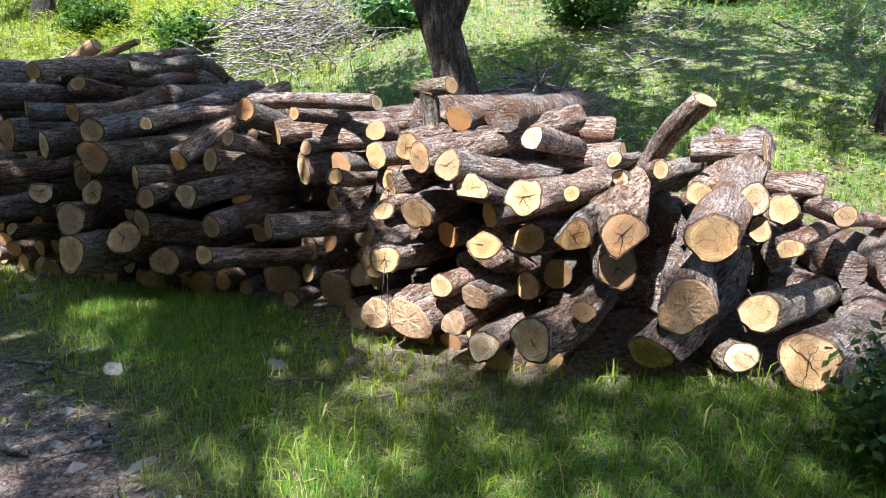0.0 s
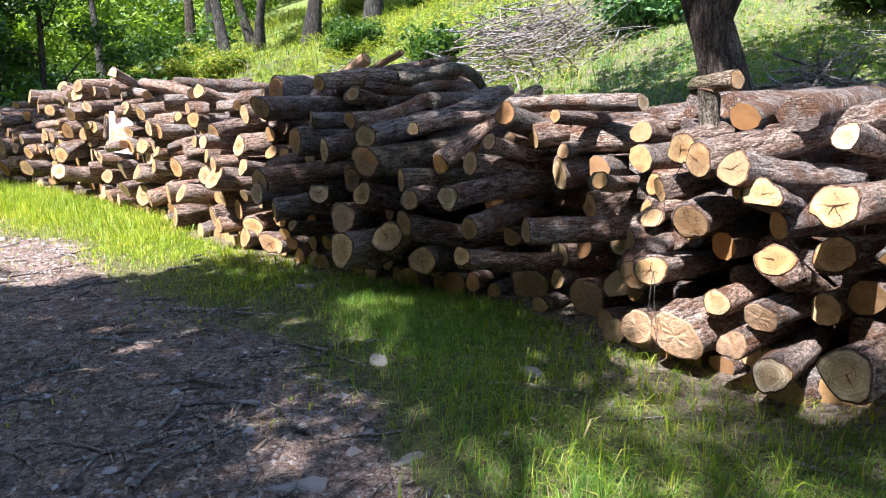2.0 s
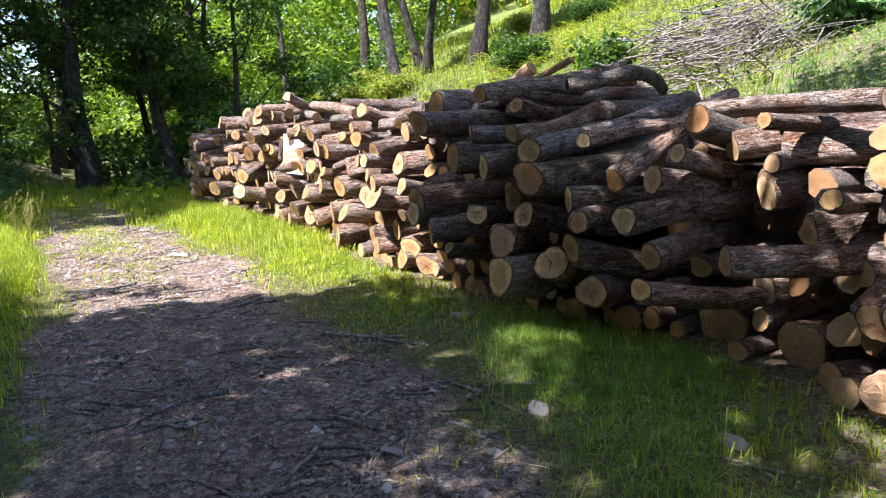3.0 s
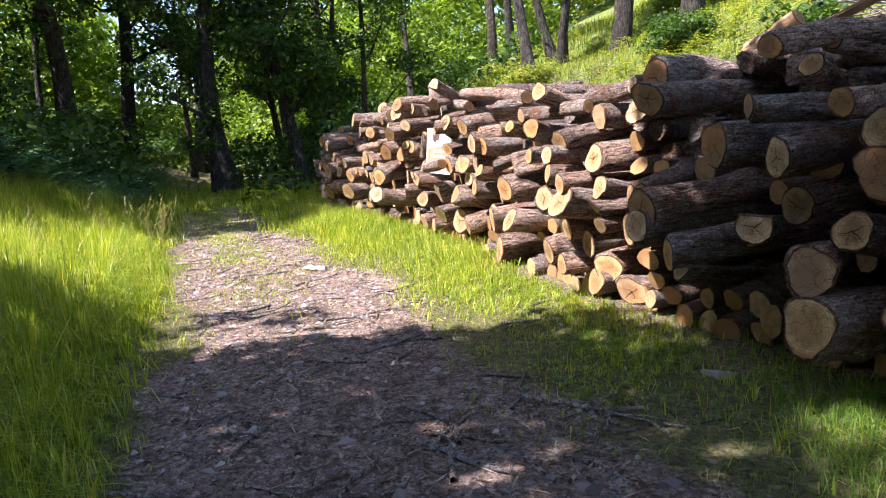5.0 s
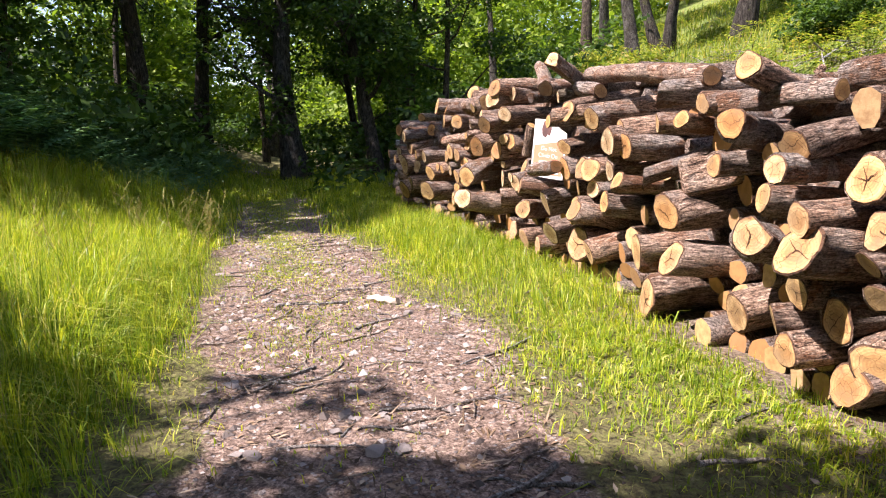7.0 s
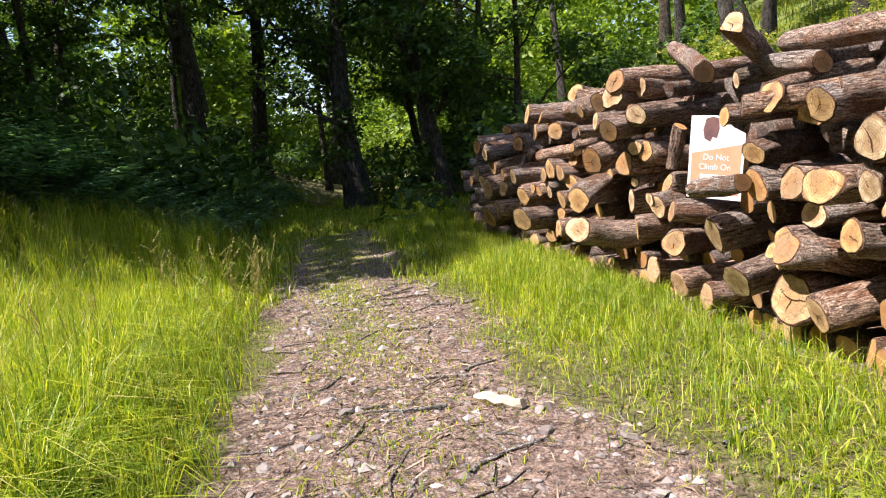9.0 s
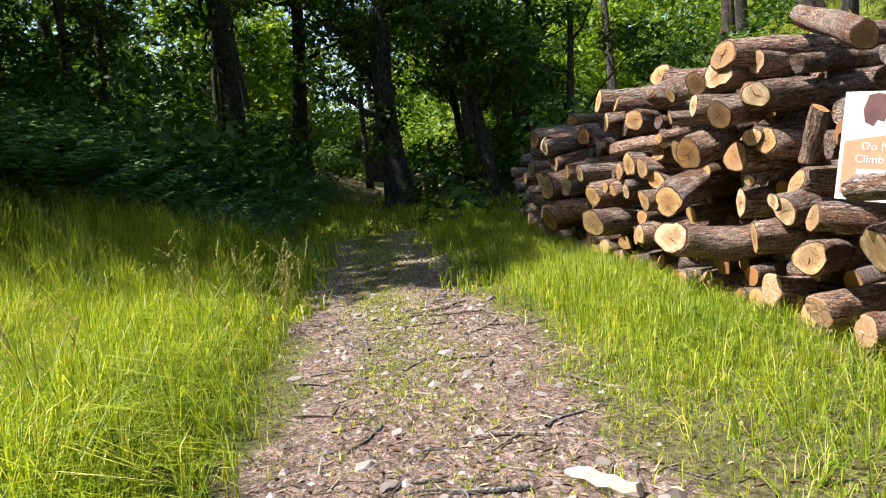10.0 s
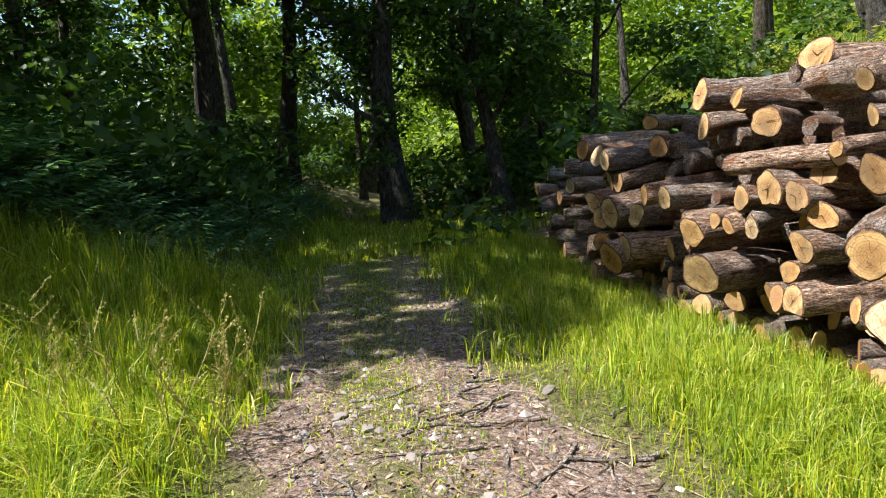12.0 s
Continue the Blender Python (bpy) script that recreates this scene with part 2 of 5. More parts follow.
def leafy(name, stops, trans=0.45, rough=0.55, glow=(1.25, 1.3, 0.5)):
    """Thin leaves that let light through; colour varies from leaf to leaf."""
    m = bpy.data.materials.new(name)
    m.use_nodes = True
    n, l = m.node_tree.nodes, m.node_tree.links
    sh = n["Principled BSDF"]
    sh.inputs["Roughness"].default_value = rough
    sh.inputs["Specular IOR Level"].default_value = 0.3
    c = ramp(n, l, island_random(n), stops)
    patch = noise_node(n, l, coords(n, l), 0.7, 3)
    c = mix(n, l, 1.0, c, ramp(n, l, patch, [(0.3, (0.75, 0.8, 0.8)), (0.7, (1.2, 1.12, 1.0))]), "MULTIPLY")
    l.new(c, sh.inputs["Base Color"])
    tr = n.new("ShaderNodeBsdfTranslucent")
    l.new(mix(n, l, 1.0, c, glow, "MULTIPLY"), tr.inputs["Color"])
    ms = n.new("ShaderNodeMixShader")
    ms.inputs[0].default_value = trans
    l.new(sh.outputs[0], ms.inputs[1])
    l.new(tr.outputs[0], ms.inputs[2])
    l.new(ms.outputs[0], n["Material Output"].inputs["Surface"])
    return m


GRASS = leafy("grass_blades", [(0.0, (0.10, 0.19, 0.02)), (0.45, (0.26, 0.38, 0.03)), (0.85, (0.50, 0.56, 0.05)), (1.0, (0.66, 0.58, 0.24))], 0.45, 0.4, (1.3, 1.2, 0.4))
# greener copy of the grass blades, the tone of shade put into its colour
SHADE_GRASS = leafy("shade_toned_grass", [(0.0, (0.09, 0.19, 0.03)), (0.5, (0.18, 0.33, 0.05)), (0.88, (0.31, 0.45, 0.085)), (1.0, (0.52, 0.46, 0.24))], 0.5, 0.55, (1.2, 1.2, 0.6))
STRAW = leafy("dry_grass", [(0.0, (0.34, 0.30, 0.10)), (0.6, (0.48, 0.42, 0.17)), (1.0, (0.28, 0.32, 0.07))], 0.4, 0.6, (1.1, 1.05, 0.8))
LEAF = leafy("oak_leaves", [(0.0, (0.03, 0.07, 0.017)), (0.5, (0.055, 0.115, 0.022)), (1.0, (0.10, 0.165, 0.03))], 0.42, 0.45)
# paler copy of the oak leaves with sunlight put into the colour
LIT_FAR_LEAF = leafy("sun_toned_far_leaves", [(0.0, (0.09, 0.16, 0.025)), (0.5, (0.17, 0.26, 0.035)), (1.0, (0.30, 0.39, 0.06))], 0.5, 0.5)
FERN = leafy("bracken_fronds", [(0.0, (0.07, 0.17, 0.08)), (0.6, (0.14, 0.27, 0.12)), (1.0, (0.23, 0.35, 0.15))], 0.4, 0.5)
SCRUB = leafy("hillside_scrub", [(0.0, (0.08, 0.14, 0.022)), (0.4, (0.17, 0.24, 0.03)), (0.75, (0.36, 0.39, 0.05)), (1.0, (0.42, 0.32, 0.13))], 0.45, 0.55)


def build_stone(n, l, sh):
    v = coords(n, l)
    f = noise_node(n, l, v, 30, 4, 0.7)
    c = ramp(n, l, f, [(0.3, (0.19, 0.165, 0.15)), (0.6, (0.33, 0.30, 0.28)), (0.8, (0.47, 0.43, 0.40))])
    c = mix(n, l, 1.0, c, ramp(n, l, object_random(n), [(0.0, (0.7, 0.66, 0.64)), (0.5, (1.0, 0.95, 0.92)), (1.0, (1.3, 1.25, 1.2))]), "MULTIPLY")
    l.new(c, sh.inputs["Base Color"])
    bump(n, l, sh, f, 0.6, 0.01)


STONE = material("slate_stone", build_stone, 0.85)

# ---- plan of the place ----
# face of the log pile, from its near end to its far end
FACE = np.array([(3.4, 2.5), (2.6, 2.65), (1.5, 2.85), (0.7, 3.0), (0.0, 3.45), (-0.5, 3.9), (-1.2, 4.55), (-2.5, 5.0), (-3.7, 5.45), (-4.7, 5.85),
                 (-5.7, 6.4), (-7.0, 7.2), (-8.3, 7.95), (-9.6, 8.5), (-10.9, 9.05), (-12.2, 9.5), (-13.5, 10.25), (-15.0, 11.2), (-18.0, 13.2)])
LEFT_EDGE = np.array([(-40, 22), (-24, 12.6), (-18.3, 9.0), (-14, 6.9), (-11.4, 5.65), (-9, 4.59), (-6.86, 3.54), (-5.04, 2.47), (-3, 1.2), (0, -0.8), (4, -4)])
RIGHT_EDGE = np.array([(-40, 23.5), (-26, 15.2), (-20, 11.8), (-15.8, 9.9), (-12.4, 8.3), (-11, 7.65), (-8.7, 6.67), (-6.8, 5.9), (-4.9, 4.85), (-2.75, 4.0),
                       (-1.74, 3.15), (-1.14, 2.39), (0, 1.2), (4, -1.5)])
HILL_LINE = np.array([(-60, 38), (-30, 20), (-18, 13.2), (-12, 9.6), (-5, 6.1), (-1.2, 4.8), (0, 3.9), (3.4, 3.1), (60, -4)])


def smooth(a, b, x):
    t = np.clip((x - a) / (b - a), 0, 1)
    return t * t * (3 - 2 * t)


def soft_noise(x, y, seed=0):
    """A cheap rolling unevenness in -1 to 1."""
    v = 0
    for k, (fx, fy) in enumerate(((1.0, 0.35), (-0.45, 0.9), (0.7, -0.75), (0.2, 1.3))):
        v = v + np.sin(fx * x + fy * y + 1.7 * k + seed) * 0.5 / (1 + 0.3 * k)
    return v / 1.6


def behind(x, y):
    """Metres behind the line on which the hill begins, squared to it."""
    return (y - np.interp(x, HILL_LINE[:, 0], HILL_LINE[:, 1])) * 0.88


def beside(x, y):
    """Metres to the outer side of the track's far verge."""
    return (np.interp(x, LEFT_EDGE[:, 0], LEFT_EDGE[:, 1]) - y) * 0.86


def on_track(x, y):
    """1 on the bare track, 0 off it."""
    lo = np.interp(x, LEFT_EDGE[:, 0], LEFT_EDGE[:, 1])
    hi = np.interp(x, RIGHT_EDGE[:, 0], RIGHT_EDGE[:, 1])
    wob = 0.26 * soft_noise(x * 1.9, y * 1.9, 3) + 0.22 * soft_noise(x * 6.1, y * 5.7, 6)
    return smooth(-0.15, 0.4, y - lo + wob) * smooth(-0.2, 0.6, hi - y + wob)


def height(x, y):
    d, e = behind(x, y), beside(x, y)
    hill = 0.37 * np.maximum(d - 0.9, 0) + 0.22 * smooth(0.2, 2.5, d)
    hill = np.where(hill > 16, 16 + 9 * (1 - np.exp(-(hill - 16) / 30)), hill)
    far = smooth(-10, -16, x)
    bank = (0.10 + 0.42 * far) * np.maximum(e - 0.6 - 1.0 * (1 - far), 0)
    bank = 9 * (1 - np.exp(-bank / 9))
    rough = 0.05 * soft_noise(x * 0.9, y * 0.9) + 0.35 * soft_noise(x * 0.35, y * 0.4, 5) * smooth(2, 9, np.maximum(d, e))
    rough = rough * (1 - 0.6 * on_track(x, y)) + 0.015 * soft_noise(x * 5, y * 5, 2)
    verge = 0.10 * smooth(0.0, 0.7, e) + 0.05 * smooth(0.1, 0.8, (y - np.interp(x, RIGHT_EDGE[:, 0], RIGHT_EDGE[:, 1])))
    toe = 0.13 * smooth(0.2, 1.0, x) * smooth(2.1, 2.7, y) * smooth(6, 4, y)
    return hill + bank + rough + verge + toe - 0.02


def ground_z(x, y):
    return float(height(np.array([x]), np.array([y]))[0])


def mesh_object(name, verts, faces, mat, smooth_faces=True):
    me = bpy.data.meshes.new(name)
    me.from_pydata(verts, [], faces)
    if mat:
        me.materials.append(mat)
    if smooth_faces:
        me.polygons.foreach_set("use_smooth", [True] * len(me.polygons))
    me.update()
    return new(name, me)


def graded(lo, hi, fine_lo, fine_hi, step):
    inner = list(np.arange(fine_lo, fine_hi, step))
    out, s, p = [], step, fine_lo
    while p > lo:
        s *= 1.22
        p -= s
        out.append(p)
    up, s, p = [], step, inner[-1]
    while p < hi:
        s *= 1.22
        p += s
        up.append(p)
    return np.array(out[::-1] + inner + up)


gx, gy = graded(-500, 500, -17, 3.5, 0.09), graded(-500, 500, -0.5, 11.5, 0.09)
GX, GY = np.meshgrid(gx, gy)
GZ = height(GX, GY)
nx, ny = len(gx), len(gy)
gi = np.arange(nx * ny).reshape(ny, nx)
quads = np.stack([gi[:-1, :-1], gi[:-1, 1:], gi[1:, 1:], gi[1:, :-1]], -1).reshape(-1, 4)
ground = mesh_object("ground", np.stack([GX, GY, GZ], -1).reshape(-1, 3).tolist(), quads.tolist(), GROUND)
tagged(ground, "stony dirt track between grass verges and a scrubby hillside", "ground", kind="structure")
soil = ground.data.color_attributes.new("soil", 'FLOAT_COLOR', 'POINT')
mid_line = (np.interp(GX, LEFT_EDGE[:, 0], LEFT_EDGE[:, 1]) + np.interp(GX, RIGHT_EDGE[:, 0], RIGHT_EDGE[:, 1])) / 2
crown_strip = smooth(0.55, 0.15, np.abs(GY - mid_line + 0.2)) * smooth(-6.0, -11.0, GX)
bare = on_track(GX, GY) * (1 - 0.55 * crown_strip) * (1 - 0.2 * smooth(-12.0, -15.5, GX))
to_pile = GY - np.interp(GX, FACE[::-1, 0], FACE[::-1, 1])
litter = smooth(-0.5, 0.0, to_pile) * smooth(2.5, 0.8, to_pile) + 0.16 * smooth(2, 6, to_pile) + 0.35 * smooth(-2.0, -0.9, to_pile) * smooth(-4.4, -3.0, GX)
cols = np.stack([bare, np.clip(litter, 0, 1), 0.75 * smooth(1.3, 3.0, behind(GX, GY)), np.ones_like(bare)], -1)
soil.data.foreach_set("color", cols.reshape(-1).astype(np.float32))

# ---- logs ----


def part(name, me, parent, label=""):
    ob = new(name, me)
    ob.parent = parent
    return tagged(ob, label)


def log_mesh(r, length, rng, sides=14, rings=14, taper=0.93, bend=0.0, knots=1):
    """A round of bark along +X from the sawn end at 0, knobbly, with rolled rims; returns the mesh and its end rims."""
    verts, faces = [], []
    ph = [rng.uniform(0, 6.28) for _ in range(6)]
    ov = rng.uniform(0.0, 0.15)
    bumps = [(rng.uniform(0.15, 0.9) * length, rng.uniform(0, 6.28), rng.uniform(0.1, 0.28) * r) for _ in range(knots)]
    cut = rng.gauss(0, 0.17), rng.gauss(0, 0.17)
    lobe, flat_at = rng.uniform(0.02, 0.09), (rng.uniform(0.35, 0.75) if rng.random() < 0.12 else 9.0)
    rims = []
    for k in range(rings + 1):
        f = k / rings
        x = f * length
        ring = []
        cx = bend * math.sin(f * math.pi) * length * 0.12
        for s in range(sides):
            a = 2 * math.pi * s / sides
            q = r * (1 + (taper - 1) * f)
            q *= 1 + ov * math.cos(2 * a + ph[0]) + lobe * math.sin(3 * a + ph[1] + 2.5 * f) + 0.03 * math.sin(5 * a + ph[2] - 4 * f) + 0.03 * math.sin(9 * f + ph[3] + a)
            if sides > 10:
                q += 0.11 * r * noise.noise(Vector((x / r * 0.55 + ph[4] * 9, math.cos(a) * 2.2, math.sin(a) * 2.2 + ph[5]))) + 0.07 * r * noise.noise(Vector((x / r * 1.3 + ph[5] * 5, math.cos(a) * 6, math.sin(a) * 6)))
            for bx, ba, bh in bumps:
                q += bh * math.exp(-((x - bx) / (0.6 * r)) ** 2 - (math.remainder(a - ba, 2 * math.pi) / 0.5) ** 2)
            if k in (0, rings):
                q *= 0.965
            y, z = min(q * math.cos(a), flat_at * r), q * math.sin(a)
            xx = x + (cut[0] * y + cut[1] * z) * (1 if k < 2 else 0)
            if k == 1:
                xx = 0.16 * r + (cut[0] * y + cut[1] * z) * 0.9
            ring.append((xx, y + cx, z))
        if k in (0, rings):
            rims.append(ring)
        verts += ring
    for k in range(rings):
        for s in range(sides):
            a, b = k * sides + s, k * sides + (s + 1) % sides
            faces.append((a, a + sides, b + sides, b))
    me = bpy.data.meshes.new("bark")
    me.from_pydata(verts, [], faces)
    me.polygons.foreach_set("use_smooth", [True] * len(me.polygons))
    return me, rims


def cut_mesh(rim, back=False, torn=0.0, rng=None, mat=None):
    """The sawn face within a rim: a shallow dish, or splintered when torn."""
    c = Vector((0, 0, 0))
    for p in rim:
        c += Vector(p)
    c /= len(rim)
    out = -1 if not back else 1
    verts, n = [], len(rim)
    for f in (1.0, 0.91, 0.6, 0.25):
        for k, p in enumerate(rim):
            q = c + (Vector(p) - c) * f
            lift = 0.004 if f < 0.95 else -0.004
            q.x += out * lift
            if torn and f < 0.95:
                q.x += out * torn * rng.uniform(-0.4, 1.0)
            verts.append(tuple(q))
    verts.append((c.x + out * 0.004, c.y, c.z))
    faces = []
    for k in range(3):
        for s in range(n):
            a, b = k * n + s, k * n + (s + 1) % n
            faces.append((a, b, b + n, a + n) if not back else (a, a + n, b + n, b))
    for s in range(n):
        a, b = 3 * n + s, 3 * n + (s + 1) % n
        faces.append((a, b, len(verts) - 1) if not back else (a, len(verts) - 1, b))
    me = bpy.data.meshes.new("cut_face")
    me.from_pydata(verts, [], faces)
    me.materials.append(mat or CUT)
    me.materials.append(RIM)
    if not torn:
        me.polygons.foreach_set("material_index", [1] * n + [0] * (len(faces) - n))
    return me


def crack_mesh(r, rng, rim):
    """Thin drying cracks that run out from the heart of a sawn face."""
    verts, faces = [], []
    pts = np.array(rim)
    lie = np.linalg.lstsq(np.c_[pts[:, 1:], np.ones(len(pts))], pts[:, 0], rcond=None)[0]
    mid = pts.mean(0)
    a0 = rng.uniform(0, 6.28)
    for k in range(rng.choice((1, 2, 3, 4))):
        a = a0 + k * rng.uniform(1.6, 2.6)
        reach = rng.uniform(0.5, 0.95) * r
        w = rng.uniform(0.018, 0.04) * r
        n = 5
        for j in range(n + 1):
            f = j / n
            jit = rng.uniform(-0.05, 0.05) * r * (0 < j < n)
            cx, cz = math.cos(a) * reach * f - math.sin(a) * jit, math.sin(a) * reach * f + math.cos(a) * jit
            ww = w * (1.0 - 0.85 * f)
            for sg in (-1, 1):
                py, pz = mid[1] + cx + sg * math.sin(a) * ww, mid[2] + cz - sg * math.cos(a) * ww
                verts.append((lie[0] * py + lie[1] * pz + lie[2] - 0.008, py, pz))
        b = len(verts) - 2 * (n + 1)
        faces += [(b + 2 * j, b + 2 * j + 1, b + 2 * j + 3, b + 2 * j + 2) for j in range(n)]
    me = bpy.data.meshes.new("crack")
    me.from_pydata(verts, [], faces)
    me.materials.append(CRACK)
    return me


def tube(verts, faces, path, radii, sides=8):
    """Add a tapered tube along a path of points to the lists."""
    base = len(verts)
    up = Vector((0.3, 0.2, 0.9))
    for k, p in enumerate(path):
        d = (path[min(k + 1, len(path) - 1)] - path[max(k - 1, 0)]).normalized()
        a = d.cross(up if abs(d.dot(up)) < 0.95 else Vector((1, 0, 0))).normalized()
        b = d.cross(a)
        for j in range(sides):
            t = 2 * math.pi * j / sides
            w = radii[k] * (1 + 0.10 * math.sin(3 * t + k * 0.7))
            verts.append(tuple(p + a * math.cos(t) * w + b * math.sin(t) * w))
    for k in range(len(path) - 1):
        for j in range(sides):
            a, b = base + k * sides + j, base + k * sides + (j + 1) % sides
            faces.append((a, b, b + sides, a + sides))
    faces.append(tuple(base + (len(path) - 1) * sides + j for j in range(sides)))


LOG_WORDS = ("sawn oak log with rough brown bark stacked in the pile", "cut log with flaking reddish bark and orange sawn end", "stacked log with grey lichened bark and pale sawn end",
             "round timber log with furrowed bark lying in the stack")
log_rng = random.Random(11)
LOGS = []


def log(x, y, z, r, yaw, pitch=None, length=None, mat=None, torn=0.0, label="", squash=1.0, bend=None):
    """A log whose sawn end stands at x, y, z and which runs back from there."""
    g = log_rng
    pitch_given = pitch is not None
    pitch = g.gauss(0, 6.5 if z < 1.4 else 3.0) if pitch is None else pitch
    length = g.uniform(1.3, 1.9) if length is None else length
    yaw += g.gauss(0, 3) if pitch_given else g.gauss(-3, 12)
    me, rims = log_mesh(r, length, g, sides=20 if r > 0.08 else 14, bend=g.gauss(0, 0.4) if bend is None else bend, knots=g.choice((0, 1, 1, 2)))
    mossy = g.random() < 0.06
    me.materials.append(mat or (BARK_MOSS if mossy else BARK))
    ob = new("log", me)
    ob.matrix_world = pose(x, y, z, 0, -pitch, yaw) @ pose(0, 0, 0, g.uniform(0, 360) if squash == 1.0 else 0) @ Matrix.Diagonal((1, 1, squash, 1))
    tagged(ob, label or ("mossy oak log with sawn end lying in the stack" if mossy else g.choice(LOG_WORDS)), "log", "logs in the pile")
    wood = SPLIT if torn else CUT
    face = part("cut_face", cut_mesh(rims[0], False, torn, g, wood), ob, "torn splintered wood" if torn else "")
    part("cut_face", cut_mesh(rims[1], True, 0.0, g, CUT), ob)
    if r > 0.085 and not torn and g.random() < 0.75:
        part("crack", crack_mesh(r * 0.9, g, rims[0]), face)
    if r > 0.07 and length > 0.9 and g.random() < 0.22:
        verts, faces = [], []
        a, at = g.uniform(-1.2, 1.2), g.uniform(0.25, 0.6) * length
        out = Vector((g.uniform(0.1, 0.7), math.cos(a), math.sin(a))).normalized()
        root = Vector((at, 0, 0)) + out * r * 0.7
        tube(verts, faces, [root, root + out * r * 0.5, root + out * r * g.uniform(0.7, 1.4)], [r * 0.36, r * 0.27, r * 0.24], 8)
        stub = bpy.data.meshes.new("branch_stub")
        stub.from_pydata(verts, [], faces)
        stub.materials.append(me.materials[0])
        stub.materials.append(CUT)
        stub.polygons.foreach_set("material_index", [0] * (len(faces) - 1) + [1])
        part("branch_stub", stub, ob, "short sawn-off branch")
    LOGS.append((x, y, z, r))
    return ob


log(0.02, 3.51, 1.16, 0.089, 57, -7, 1.21)
log(0.15, 3.49, 1.04, 0.090, 68, -12, 1.27)
log(0.39, 3.18, 1.05, 0.095, 59, -2, 1.00)
log(0.61, 3.16, 1.07, 0.046, 61, -4, 1.00)
log(0.45, 3.39, 1.32, 0.060, 69, -8, 2.99)
log(0.58, 2.94, 0.92, 0.102, 66)
log(0.45, 3.38, 0.80, 0.091, 62)
log(0.21, 3.41, 0.76, 0.086, 73, -17, 2.99)
log(-0.01, 3.58, 0.48, 0.071, 70, 3, 1.00)
log(-0.15, 3.74, 0.86, 0.100, 55)
log(-0.13, 3.64, 1.19, 0.090, 55)
log(-0.31, 3.94, 1.00, 0.071, 54)
log(-0.34, 3.73, 0.88, 0.055, 54)
log(-0.34, 3.75, 0.59, 0.091, 62, -8, 1.00)
log(-0.20, 3.60, 0.28, 0.137, 55, 0, 0.55, torn=0.004)
log(-0.40, 3.76, 0.26, 0.101, 54, 0, 0.55, torn=0.004)
log(0.17, 3.39, 0.48, 0.078, 59, 0, 0.55, torn=0.004)
log(0.21, 3.18, 0.28, 0.083, 66, -1, 1.00)
log(0.39, 2.73, 0.49, 0.101, 62, -1, 1.00)
log(0.62, 2.80, 0.59, 0.060, 70, 0, 1.00)
log(0.06, 3.39, 0.33, 0.073, 58, 0, 0.55, torn=0.004)
log(0.75, 2.68, 0.97, 0.100, 70, 0, 2.01)
log(0.76, 2.79, 0.80, 0.095, 68)
log(1.14, 2.75, 0.94, 0.116, 72)
log(1.05, 2.72, 0.65, 0.126, 72, 0, 0.55, torn=0.004)
log(0.94, 2.82, 0.39, 0.117, 70)
log(1.46, 2.91, 0.56, 0.095, 50, -8, 2.11)
log(1.39, 2.89, 0.35, 0.078, 74)
log(1.67, 2.83, 0.36, 0.139, 49, -4, 1.29)
log(1.38, 2.93, 1.08, 0.077, 74)
log(1.44, 2.96, 0.94, 0.058, 74)
log(1.57, 3.03, 1.02, 0.075, 55, -9, 2.98)
log(1.02, 3.13, 1.19, 0.044, 70)
log(1.20, 3.08, 1.08, 0.065, 63, -2, 1.92)
log(0.79, 3.09, 1.24, 0.039, 67, -4, 0.55)
log(0.83, 3.12, 1.15, 0.040, 68, -4, 0.7)
log(1.56, 2.91, 0.86, 0.055, 52, -7, 2.98)
log(1.76, 2.87, 1.02, 0.051, 77)
log(1.15, 3.00, 1.51, 0.056, 97, -40, 0.66, bend=-0.5)
log(1.65, 3.45, 1.27, 0.077, 154, -4, 0.35, bend=0.1)
log(1.90, 3.30, 1.09, 0.064, 144, 4, 0.52, bend=0.1)
log(1.18, 4.72, 1.27, 0.118, 174, -1, 2.10, bend=0.1)
log(1.24, 4.60, 1.12, 0.10, 166, -4, 1.50, bend=0.1)
log(-0.09, 4.00, 1.53, 0.052, -65, -78, 0.4, mat=BARK_MOSS, bend=0.9)
log(0.04, 3.90, 1.58, 0.056, 137, -6, 0.27, mat=BARK_MOSS, bend=0.1)
log(-2.88, 4.82, 1.67, 0.064, 69, 2, 1.00)
log(-2.72, 5.23, 1.71, 0.063, 69, -0, 1.20)
log(-2.62, 5.81, 1.80, 0.043, -21, -7, 0.67, bend=0.1)
log(-2.82, 5.28, 1.59, 0.065, 69)
log(-2.99, 4.86, 1.41, 0.066, 69)
log(-2.55, 4.66, 1.39, 0.065, 75, 8, 1.00)
log(-3.91, 5.82, 1.66, 0.124, 69, -5, 1.08)
log(-3.65, 5.15, 1.50, 0.106, 68)
log(-2.37, 4.53, 1.27, 0.091, 75, 8, 2.27)
log(-1.98, 4.49, 1.33, 0.053, 67, 3, 1.04)
log(-3.17, 4.89, 1.23, 0.112, 69)
log(-2.82, 4.73, 1.16, 0.103, 69)
log(-2.29, 5.11, 1.05, 0.062, 68)
log(-1.79, 4.53, 1.07, 0.085, 64)
log(-1.54, 4.41, 1.10, 0.090, 62)
log(-1.38, 4.31, 1.25, 0.059, 60)
log(-1.37, 4.82, 1.22, 0.062, 62)
log(-3.67, 5.08, 0.86, 0.122, 70, 3, 1.00)
log(-2.36, 4.50, 1.10, 0.111, 69, 2, 1.19)
log(-2.07, 4.46, 0.97, 0.077, 66)
log(-1.97, 4.36, 0.84, 0.079, 78, -5, 1.00)
